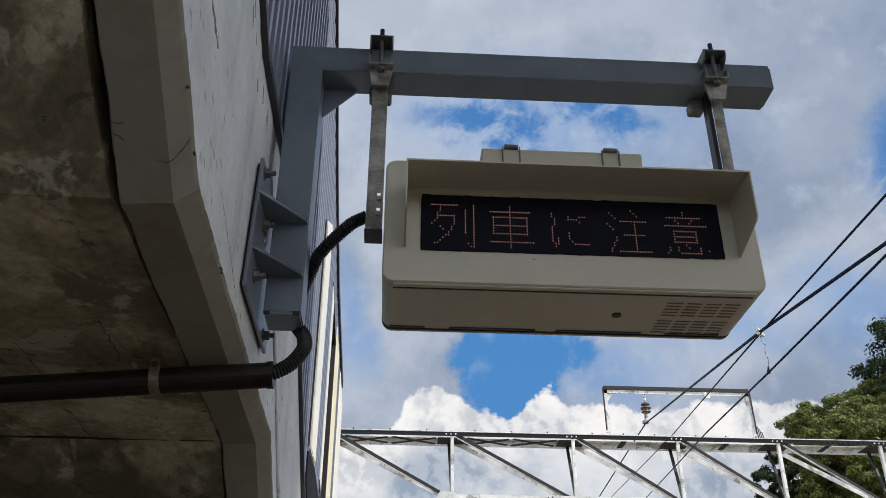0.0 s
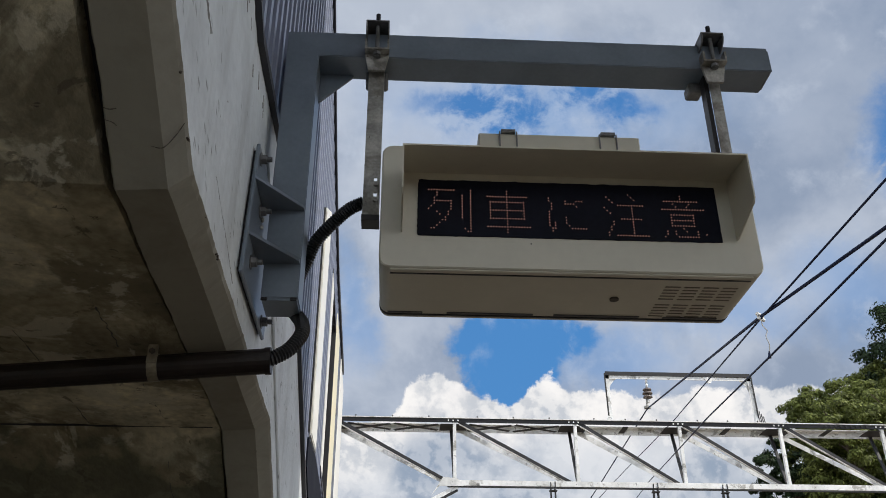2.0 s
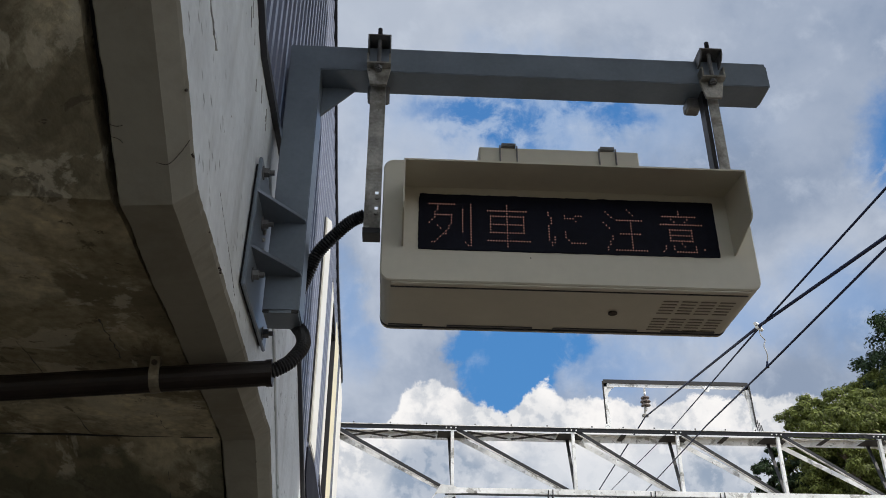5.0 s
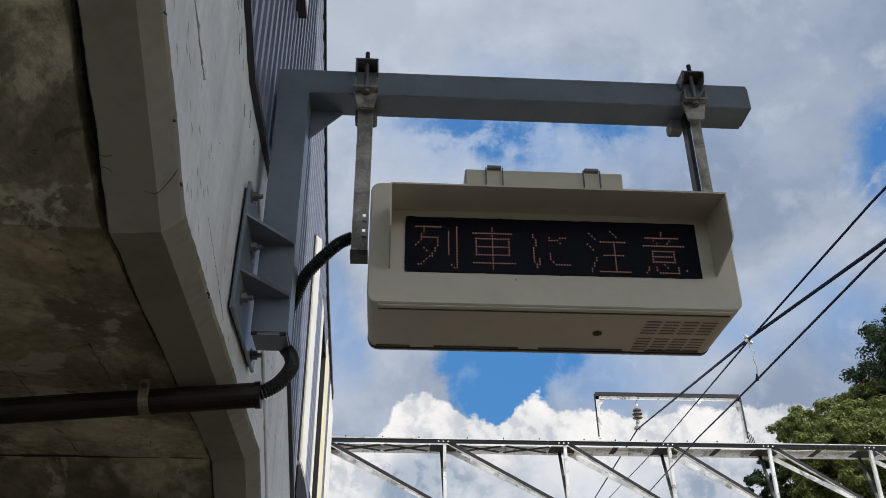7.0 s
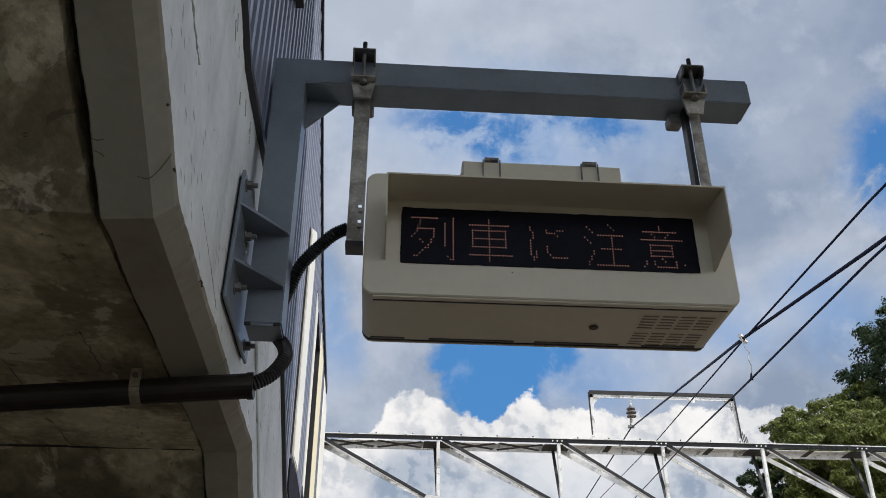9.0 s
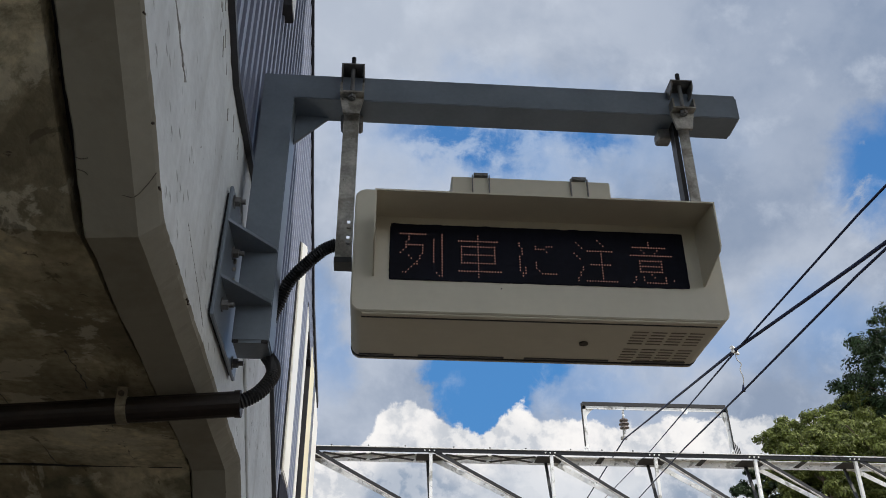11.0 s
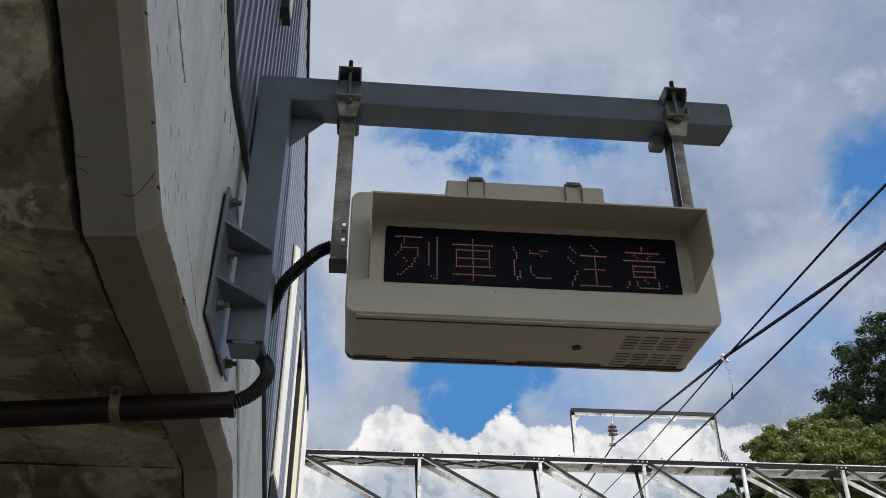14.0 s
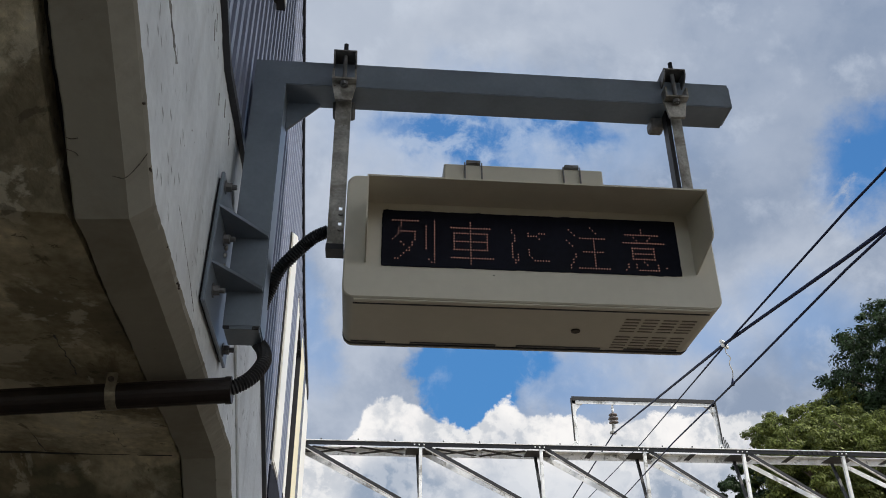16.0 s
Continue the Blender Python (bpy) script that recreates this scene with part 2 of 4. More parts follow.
def leaf_mat(name, base):
    m = mat(name, base, 0.6, var=0.3, scale=0.35, fine=6, bump=0.0)
    n, l = m.node_tree.nodes, m.node_tree.links
    b = n["Principled BSDF"]
    src = b.inputs["Base Color"].links[0].from_socket
    g = n.new("ShaderNodeNewGeometry")
    h = n.new("ShaderNodeHueSaturation")
    r = n.new("ShaderNodeMapRange")
    r.inputs["To Min"].default_value, r.inputs["To Max"].default_value = 0.4, 1.7
    l.new(g.outputs["Random Per Island"], r.inputs["Value"])
    l.new(r.outputs[0], h.inputs["Value"])
    l.new(src, h.inputs["Color"])
    l.new(h.outputs["Color"], b.inputs["Base Color"])
    # sunlight shining through thin leaves
    tr, mx = n.new("ShaderNodeBsdfTranslucent"), n.new("ShaderNodeMixShader")
    mx.inputs[0].default_value = 0.25
    l.new(h.outputs["Color"], tr.inputs["Color"])
    l.new(b.outputs[0], mx.inputs[1])
    l.new(tr.outputs[0], mx.inputs[2])
    l.new(mx.outputs[0], n["Material Output"].inputs["Surface"])
    b.inputs["Specular IOR Level"].default_value = 0.25
    return m


M_LEAF = leaf_mat("leaves_green", (0.135, 0.160, 0.042))
M_LEAFDARK = leaf_mat("leaves_dark_green", (0.030, 0.052, 0.021))


def glow(name, colour, strength):
    m = bpy.data.materials.new(name)
    m.use_nodes = True
    b = m.node_tree.nodes["Principled BSDF"]
    b.inputs["Base Color"].default_value = (0.22, 0.10, 0.08, 1)
    b.inputs["Emission Color"].default_value, b.inputs["Emission Strength"].default_value = (*colour, 1), strength
    return m


M_LED = glow("lit_led", (1.0, 0.50, 0.40), 0.21)
M_GLASS = bpy.data.materials.new("window_glass")
M_GLASS.use_nodes = True
gb = M_GLASS.node_tree.nodes["Principled BSDF"]
gb.inputs["Transmission Weight"].default_value, gb.inputs["Roughness"].default_value, gb.inputs["IOR"].default_value = 1.0, 0.02, 1.5


# ---------- helpers of this scene ----------
def box(bm, x0, x1, y0, y1, z0, z1):
    r = bmesh.ops.create_cube(bm, size=1.0)
    bmesh.ops.transform(bm, verts=r["verts"], matrix=Matrix.Translation(((x0 + x1) / 2, (y0 + y1) / 2, (z0 + z1) / 2)) @ Matrix.Diagonal((x1 - x0, y1 - y0, z1 - z0, 1)))
    return r["verts"]


def prism(bm, pts, axis, a, b):
    """A polygon given in two coordinates, pushed along the third axis from a to b."""
    def at(p, v):
        return {"x": (v, p[0], p[1]), "y": (p[0], v, p[1]), "z": (p[0], p[1], v)}[axis]
    lo, hi = [bm.verts.new(at(p, a)) for p in pts], [bm.verts.new(at(p, b)) for p in pts]
    bm.faces.new(lo), bm.faces.new(hi[::-1])
    for i in range(len(pts)):
        j = (i + 1) % len(pts)
        bm.faces.new((lo[j], lo[i], hi[i], hi[j]))
    bmesh.ops.recalc_face_normals(bm, faces=bm.faces)


def rod(bm, p, q, r, sides=10, r2=None):
    p, q = Vector(p), Vector(q)
    d = q - p
    c = bmesh.ops.create_cone(bm, cap_ends=True, segments=sides, radius1=r, radius2=r if r2 is None else r2, depth=d.length)
    bmesh.ops.transform(bm, verts=c["verts"], matrix=Matrix.Translation((p + q) / 2) @ d.to_track_quat("Z", "Y").to_matrix().to_4x4())


def bar(bm, p, q, w, h, side=(0, 1, 0)):
    """A rectangular bar from p to q; w lies along 'side', h across it."""
    p, q = Vector(p), Vector(q)
    d = (q - p).normalized()
    s = Vector(side)
    s = (s - d * s.dot(d)).normalized()
    u = d.cross(s)
    a = [bm.verts.new(p + s * i * w / 2 + u * j * h / 2) for i, j in ((-1, -1), (1, -1), (1, 1), (-1, 1))]
    b = [bm.verts.new(q + s * i * w / 2 + u * j * h / 2) for i, j in ((-1, -1), (1, -1), (1, 1), (-1, 1))]
    fs = [bm.faces.new(a[::-1]), bm.faces.new(b)] + [bm.faces.new((a[i], a[(i + 1) % 4], b[(i + 1) % 4], b[i])) for i in range(4)]
    bmesh.ops.recalc_face_normals(bm, faces=fs)


def angle_bar(bm, p, q, leg, thick, side, up):
    """A steel angle: one leg lies along 'side', the other along 'up'."""
    p, q, s, u = Vector(p), Vector(q), Vector(side), Vector(up)
    bar(bm, p + s * leg / 2, q + s * leg / 2, leg, thick, side)
    bar(bm, p + u * leg / 2, q + u * leg / 2, leg, thick, up)


def bevel(bm, w, seg=2):
    bmesh.ops.bevel(bm, geom=list(bm.edges), offset=w, segments=seg, affect="EDGES", clamp_overlap=True)


def mesh_of(name, bm, material, smooth=False):
    me = bpy.data.meshes.new(name)
    bm.to_mesh(me)
    bm.free()
    me.materials.append(material)
    if smooth:
        for p in me.polygons:
            p.use_smooth = True
    return me


def part(name, bm, material, parent, label="", smooth=False):
    ob = new(name, mesh_of(name, bm, material, smooth))
    ob.parent = parent
    if label:
        tagged(ob, label)
    return ob


def structure(name, bm, material, label, smooth=False):
    return tagged(new(name, mesh_of(name, bm, material, smooth)), label, kind="structure")


def thing(name, label, category, at=(0, 0, 0), group=""):
    ob = new(name)
    ob.empty_display_size = 0.1
    ob.location = at
    return tagged(ob, label, category, group)


def spline(points, n):
    """Points along a smooth curve through the given ones."""
    P = [Vector(p) for p in points]
    P = [2 * P[0] - P[1]] + P + [2 * P[-1] - P[-2]]
    out = []
    for i in range(1, len(P) - 2):
        for k in range(n):
            t = k / n
            a, b, c, d = P[i - 1], P[i], P[i + 1], P[i + 2]
            out.append(0.5 * (2 * b + (c - a) * t + (2 * a - 5 * b + 4 * c - d) * t * t + (3 * b - a - 3 * c + d) * t ** 3))
    out.append(P[-2])
    return out


def tube(bm, pts, radius, sides=10):
    """A tube along points; radius is a number or a function of the point's index."""
    rings, ref = [], Vector((0.3, 0.2, 0.9))
    for i, p in enumerate(pts):
        d = (pts[min(i + 1, len(pts) - 1)] - pts[max(i - 1, 0)]).normalized()
        s = d.cross(ref).normalized()
        u = s.cross(d)
        ref = u
        r = radius(i) if callable(radius) else radius
        rings.append([bm.verts.new(p + (s * math.cos(a) + u * math.sin(a)) * r) for a in [2 * math.pi * k / sides for k in range(sides)]])
    for a, b in zip(rings, rings[1:]):
        for k in range(sides):
            bm.faces.new((a[k], a[(k + 1) % sides], b[(k + 1) % sides], b[k]))
    bm.faces.new(rings[0][::-1]), bm.faces.new(rings[-1])
    bmesh.ops.recalc_face_normals(bm, faces=bm.faces)


def lerp_line(pts, y):
    for (a, za), (b, zb) in zip(pts, pts[1:]):
        if y <= b:
            return za + (zb - za) * (y - a) / (b - a)
    return pts[-1][1]


def hill(x, y):
    """Height of the ground: flat by the tracks, rising to a wooded slope."""
    a = max(0.0, min(1.0, (x - 10) / 30)) * max(0.0, min(1.0, (y - 30) / 25))
    return 17.0 * a * a * (3 - 2 * a) + 0.25 * a * noise.noise((x * 0.1, y * 0.1, 0))


# ---------- ground and sky ----------
def build_ground():
    bm = bmesh.new()
    xs = [-3000, -800, -200, -60] + list(range(-30, 91, 5)) + [130, 300, 900, 3000]
    ys = [-3000, -800, -200, -60] + list(range(-30, 131, 5)) + [200, 400, 1000, 3000]
    g = [[bm.verts.new((x, y, hill(x, y) if -30 <= x <= 130 and -30 <= y <= 200 else (17.0 if x > 40 and y > 55 else 0.0))) for x in xs] for y in ys]
    for j in range(len(ys) - 1):
        for i in range(len(xs) - 1):
            bm.faces.new((g[j][i], g[j][i + 1], g[j + 1][i + 1], g[j + 1][i]))
    structure("ground", bm, M_GROUND, "pale gravel ground by the tracks rising to a wooded slope", True)


build_ground()

SKY_R, SKY_U, SKY_F = Vector((0.9983, -0.0580, 0.0042)), Vector((-0.0322, -0.4926, 0.8697)), Vector((0.0484, 0.8683, 0.4936))


def build_sky():
    """The cloudy sky in front: a far curved shell that glows by its own material."""
    R0 = 1800.0
    bm = bmesh.new()
    na, ne = 36, 22
    g = []
    for j in range(ne + 1):
        el = radians(-2 + 80 * j / ne)
        g.append([bm.verts.new((R0 * math.sin(az) * math.cos(el), R0 * math.cos(az) * math.cos(el), R0 * math.sin(el))) for az in [radians(-72 + 144 * i / na) for i in range(na + 1)]])
    for j in range(ne):
        for i in range(na):
            bm.faces.new((g[j][i], g[j + 1][i], g[j + 1][i + 1], g[j][i + 1]))
    m = bpy.data.materials.new("cloudy_sky")
    m.use_nodes = True
    n, l = m.node_tree.nodes, m.node_tree.links
    n.remove(n["Principled BSDF"])
    em = n.new("ShaderNodeEmission")
    l.new(em.outputs[0], n["Material Output"].inputs["Surface"])
    tc = n.new("ShaderNodeTexCoord")

    def dot(v):
        d = n.new("ShaderNodeVectorMath")
        d.operation = "DOT_PRODUCT"
        l.new(tc.outputs["Object"], d.inputs[0])
        d.inputs[1].default_value = v
        return d.outputs["Value"]

    def math_(op, a, b=None, c=None, clamp=False):
        d = n.new("ShaderNodeMath")
        d.operation, d.use_clamp = op, clamp
        for k, v in enumerate((a, b, c)):
            if v is None:
                continue
            if isinstance(v, (int, float)):
                d.inputs[k].default_value = v
            else:
                l.new(v, d.inputs[k])
        return d.outputs[0]

    depth = math_("MAXIMUM", dot(SKY_F), 1.0)
    u, v = math_("DIVIDE", dot(SKY_R), depth), math_("DIVIDE", dot(SKY_U), depth)
    uv = n.new("ShaderNodeCombineXYZ")
    l.new(u, uv.inputs[0]), l.new(v, uv.inputs[1])

    def noise_(scale, detail, rough, w, dist=0.0):
        t = n.new("ShaderNodeTexNoise")
        t.inputs["Scale"].default_value, t.inputs["Detail"].default_value, t.inputs["Roughness"].default_value, t.inputs["Distortion"].default_value = scale, detail, rough, dist
        mp = n.new("ShaderNodeVectorMath")
        mp.operation = "ADD"
        mp.inputs[1].default_value = (w, w * 0.7, 0)
        l.new(uv.outputs[0], mp.inputs[0])
        l.new(mp.outputs[0], t.inputs["Vector"])
        return t.outputs["Fac"]

    warp = noise_(9.0, 7, 0.62, 3.1)
    warp2 = noise_(9.0, 7, 0.62, 17.7)
    wu = math_("MULTIPLY_ADD", math_("SUBTRACT", warp, 0.5), 0.14, u)
    wv = math_("MULTIPLY_ADD", math_("SUBTRACT", warp2, 0.5), 0.14, v)

    def spot(cu, cv, ru, rv, tilt=0.0, soft=0.5):
        """1 in the middle of a ragged oval, 0 outside."""
        du, dv = math_("SUBTRACT", wu, cu), math_("SUBTRACT", wv, cv)
        c, s = math.cos(tilt), math.sin(tilt)
        a = math_("MULTIPLY", math_("ADD", math_("MULTIPLY", du, c), math_("MULTIPLY", dv, s)), 1 / ru)
        b = math_("MULTIPLY", math_("SUBTRACT", math_("MULTIPLY", dv, c), math_("MULTIPLY", du, s)), 1 / rv)
        r = math_("SQRT", math_("ADD", math_("MULTIPLY", a, a), math_("MULTIPLY", b, b)))
        q = n.new("ShaderNodeMapRange")
        q.interpolation_type = "SMOOTHSTEP"
        q.inputs["From Min"].default_value, q.inputs["From Max"].default_value = 1 + soft, 1 - soft
        l.new(r, q.inputs["Value"])
        return q.outputs[0]

    def total(spots):
        s = spots[0]
        for k in spots[1:]:
            s = math_("MAXIMUM", s, k)
        return s

    def mixc(f, a, b):
        x = n.new("ShaderNodeMix")
        x.data_type = "RGBA"
        for s, val in (("Factor", f), ("A", a), ("B", b)):
            if isinstance(val, tuple):
                x.inputs[s].default_value = (*val, 1)
            else:
                l.new(val, x.inputs[s])
        return x.outputs["Result"]

    def sm(val, lo, hi):
        q = n.new("ShaderNodeMapRange")
        q.interpolation_type = "SMOOTHSTEP"
        q.inputs["From Min"].default_value, q.inputs["From Max"].default_value = lo, hi
        l.new(val, q.inputs["Value"])
        return q.outputs[0]

    blue = mixc(sm(v, -0.25, 0.35), (0.080, 0.262, 0.59), (0.065, 0.20, 0.49))
    grey = mixc(sm(noise_(5.0, 7, 0.58, 8.3, 0.2), 0.36, 0.64), (0.27, 0.335, 0.455), (0.49, 0.545, 0.645))
    grey = mixc(math_("MULTIPLY", sm(noise_(11.0, 6, 0.55, 1.3, 0.15), 0.5, 0.75), 0.35), grey, (0.58, 0.63, 0.72))
    veil = math_("MULTIPLY", sm(math_("SUBTRACT", 0.30, u), 0.0, 0.35), sm(v, 0.02, 0.22))
    grey = mixc(math_("MULTIPLY", veil, 0.6), grey, (0.58, 0.63, 0.715))
    gloom = math_("MULTIPLY", sm(u, 0.10, 0.42), sm(v, -0.02, 0.15))
    grey = mixc(math_("MULTIPLY", gloom, 0.5), grey, (0.25, 0.32, 0.45))
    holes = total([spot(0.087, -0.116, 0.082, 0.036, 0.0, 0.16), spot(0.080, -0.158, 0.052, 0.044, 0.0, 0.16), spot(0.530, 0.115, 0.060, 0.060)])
    haze = total([spot(-0.102, -0.070, 0.020, 0.055, 0.0, 0.8), spot(0.175, -0.135, 0.075, 0.040, 0.0, 0.6), spot(0.125, -0.13, 0.03, 0.03, 0.0, 0.6), spot(0.31, -0.085, 0.07, 0.03, 0.0, 0.9), spot(0.46, -0.06, 0.06, 0.04, 0.0, 0.9), spot(0.12, 0.14, 0.16, 0.05, 0.0, 0.9)])
    torn = total([spot(0.060, 0.140, 0.075, 0.030), spot(0.135, 0.150, 0.05, 0.022), spot(0.195, 0.142, 0.040, 0.026)])
    torn = math_("MULTIPLY", torn, sm(noise_(20.0, 8, 0.62, 14.2, 0.3), 0.40, 0.56))
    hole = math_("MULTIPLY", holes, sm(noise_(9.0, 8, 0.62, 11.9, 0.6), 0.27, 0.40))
    col = mixc(math_("MULTIPLY", haze, 0.58), grey, (0.18, 0.35, 0.66))
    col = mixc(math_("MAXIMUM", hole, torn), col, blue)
    # thin wisps over the blue
    col = mixc(math_("MULTIPLY", sm(noise_(14.0, 8, 0.62, 2.7, 0.15), 0.52, 0.75), 0.40), col, (0.62, 0.68, 0.78))
    # cumulus heads along the lower sky: a ragged height profile
    prof = n.new("ShaderNodeValToRGB")
    tops = ((-0.115, -0.215), (-0.0638, -0.205), (-0.0506, -0.181), (-0.0354, -0.160), (-0.0241, -0.155), (-0.0039, -0.153), (0.0186, -0.163), (0.0387, -0.176), (0.0601, -0.181), (0.0726, -0.189), (0.0865, -0.173), (0.0966, -0.163), (0.1173, -0.155),
            (0.1311, -0.164), (0.1487, -0.172), (0.1687, -0.174), (0.1939, -0.167), (0.245, -0.165), (0.288, -0.158), (0.3193, -0.142), (0.3569, -0.133), (0.4133, -0.142), (0.4384, -0.155), (0.49, -0.165))
    ramp = prof.color_ramp
    ramp.interpolation = "EASE"
    for k, (a, b) in enumerate(tops):
        e = ramp.elements[k] if k < 2 else ramp.elements.new(0.5)
        e.position = (a + 0.115) / 0.61
        g_ = (b + 0.25) / 0.15
        e.color = (g_, g_, g_, 1)
    l.new(math_("MULTIPLY", math_("ADD", u, 0.115), 1 / 0.61), prof.inputs["Fac"])
    top = math_("MULTIPLY_ADD", prof.outputs["Color"], 0.15, -0.25)
    lump = math_("MULTIPLY_ADD", math_("SUBTRACT", noise_(26.0, 10, 0.64, 6.6, 0.2), 0.5), 0.050, top)
    under = math_("SUBTRACT", lump, v)
    edge = sm(under, -0.002, 0.005)
    edge = math_("MULTIPLY", edge, sm(math_("SUBTRACT", 0.75, u), 0.15, 0.42))
    body = mixc(sm(noise_(14.0, 7, 0.6, 5.5, 0.1), 0.38, 0.60), (0.58, 0.61, 0.66), (0.93, 0.91, 0.90))
    deep = mixc(sm(noise_(8.0, 7, 0.55, 21.5, 0.1), 0.40, 0.62), (0.31, 0.38, 0.49), (0.68, 0.71, 0.76))
    # billows: lighter on the side of the sun
    lit = sm(math_("SUBTRACT", noise_(13.0, 8, 0.58, 31.0), noise_(13.0, 8, 0.58, 31.007)), -0.035, 0.035)
    body = mixc(math_("MULTIPLY", lit, 0.55), body, (0.98, 0.96, 0.94))
    deep = mixc(math_("MULTIPLY", lit, 0.28), deep, (0.84, 0.85, 0.88))
    pile = mixc(sm(under, 0.025, 0.085), body, deep)
    col = mixc(edge, col, pile)
    l.new(col, em.inputs["Color"])
    em.inputs["Strength"].default_value = 1.0
    ob = structure("backdrop", bm, m, "blue summer sky with white and grey broken clouds", True)
    return ob


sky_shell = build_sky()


# ---------- station staircase ----------
SOFFIT_EDGE = [(-2.2, 4.76), (1.518, 2.475), (2.874, 2.418), (6.4, -0.12)]
FASCIA_TOP = [(-2.2, 5.51), (1.95, 3.226), (2.97, 3.235), (6.4, 0.94)]
EAVE = [(-2.2, 9.26), (3.59, 5.06), (4.38, 4.50), (5.07, 4.12), (6.24, 3.80)]
X_FACE, X_CLAD = -0.40, -0.3955


def sweep(bm, xs_of, ys, closed=True):
    """Rings of (x, z) points given for each y, joined along y."""
    rings = [[bm.verts.new((x, y, z)) for x, z in xs_of(y)] for y in ys]
    k = len(rings[0])
    for a, b in zip(rings, rings[1:]):
        for i in range(k if closed else k - 1):
            bm.faces.new((a[i], b[i], b[(i + 1) % k], a[(i + 1) % k]))
    if closed:
        bm.faces.new(rings[0]), bm.faces.new(rings[-1][::-1])
    bmesh.ops.recalc_face_normals(bm, faces=bm.faces)


def ys_with(lo, hi, step, extra):
    n = int((hi - lo) / step)
    return sorted(set([round(lo + (hi - lo) * i / n, 4) for i in range(n + 1)] + extra))


def build_staircase():
    st = thing("station_staircase", "covered concrete station staircase with ribbed blue-grey steel siding", "staircase")
    ys = ys_with(0.4, 3.4, 0.016, [1.518, 2.874, 1.95, 2.97, -2.2, -1.0, -0.3, 4.0, 5.0, 6.4])

    def rough(y, k, a):
        return a * noise.noise((y * 9.0, k * 3.7, 0.0)) + 0.6 * a * noise.noise((y * 47.0, k * 1.9, 4.0))

    def ring(y):
        b, t = lerp_line(SOFFIT_EDGE, y), lerp_line(FASCIA_TOP, y)
        j = rough(y, 1, 0.003)
        gx = -0.541 - 0.005 * max(0.0, min(1.0, (y - 1.35) / 0.35))
        pts = [(X_FACE + rough(y, 2, 0.003), t), (X_FACE + rough(y, 3, 0.003), b + 0.35), (X_FACE + j, b + 0.008), (X_FACE - 0.006, b + j),
               (X_FACE - 0.044, b - 0.027 + rough(y, 4, 0.002)), (gx + rough(y, 5, 0.004), b - 0.034), (gx - 0.005 + rough(y, 5, 0.004), b - 0.026), (-0.549, b + 0.03), (-0.549, t)]
        return pts
    bm = bmesh.new()
    sweep(bm, ring, ys)
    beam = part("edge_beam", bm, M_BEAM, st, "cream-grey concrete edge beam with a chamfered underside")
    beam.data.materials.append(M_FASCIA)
    # side faces take the paler fascia colour, the underside keeps the darker one
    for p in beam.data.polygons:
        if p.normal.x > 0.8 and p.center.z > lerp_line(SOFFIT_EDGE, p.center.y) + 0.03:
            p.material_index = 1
    bm = bmesh.new()

    def slab(y):
        b, t = lerp_line(SOFFIT_EDGE, y) - 0.022, lerp_line(FASCIA_TOP, y) - 0.25
        x0 = -0.572 + 0.014 * max(0.0, min(1.0, (y - 1.35) / 0.35))
        xs = [x0 - 0.12 * i for i in range(17)]
        return [(x0, t)] + [(x + (rough(y, 9, 0.004) if i == 0 else 0), b + 0.006 * noise.noise((x * 3, y * 3, 2))) for i, x in enumerate(xs)] + [(xs[-1], t)]
    sweep(bm, slab, ys)
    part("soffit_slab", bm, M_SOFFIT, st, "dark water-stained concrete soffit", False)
    # near-black strip inside the drip groove, its shade put into the colour
    bm = bmesh.new()
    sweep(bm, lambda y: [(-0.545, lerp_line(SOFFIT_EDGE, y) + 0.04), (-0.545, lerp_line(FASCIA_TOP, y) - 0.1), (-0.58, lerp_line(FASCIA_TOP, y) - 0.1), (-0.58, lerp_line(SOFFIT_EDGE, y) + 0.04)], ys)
    part("groove_shade", bm, M_FLASH, st)
    # siding: vertical trapezoid ribs
    bm = bmesh.new()
    prof, y = [], -2.0
    while y < 5.95:
        prof += [(y, 0.0), (y + 0.034, 0.0), (y + 0.037, 0.010), (y + 0.060, 0.010), (y + 0.063, 0.0)]
        y += 0.088
    def opening(y):
        if 4.74 < y < 5.26:
            return 2.78 - (y - 4.74) * 0.25, 3.92 - (y - 4.74) * 0.34
        return None
    cols = []
    for y, d in prof:
        lo, hi = lerp_line(FASCIA_TOP, y) - 0.004, lerp_line(EAVE, y)
        op = opening(y)
        zs = [lo, op[0], op[1], hi] if op else [lo, lo + (hi - lo) * 0.33, lo + (hi - lo) * 0.66, hi]
        cols.append(([bm.verts.new((X_CLAD + d, y, z)) for z in zs], bool(op)))
    for (a, oa), (b, ob_) in zip(cols, cols[1:]):
        for i in range(3):
            if i == 1 and oa and ob_:
                continue
            bm.faces.new((a[i], b[i], b[i + 1], a[i + 1]))
    bmesh.ops.recalc_face_normals(bm, faces=bm.faces)
    ex = bmesh.ops.solidify(bm, geom=list(bm.faces), thickness=0.004)
    part("siding", bm, M_CLAD, st, "blue-grey ribbed steel siding")
    bm = bmesh.new()
    sweep(bm, lambda y: [(X_CLAD + 0.0145, lerp_line(FASCIA_TOP, y) - 0.020), (X_CLAD + 0.0145, lerp_line(FASCIA_TOP, y) + 0.008), (X_FACE - 0.02, lerp_line(FASCIA_TOP, y) + 0.030), (X_FACE - 0.02, lerp_line(FASCIA_TOP, y) - 0.020)], ys_with(-2.0, 6.0, 0.2, [1.95, 2.97]))
    part("base_flashing", bm, M_FLASH, st, "black base flashing under the siding")
    bm = bmesh.new()
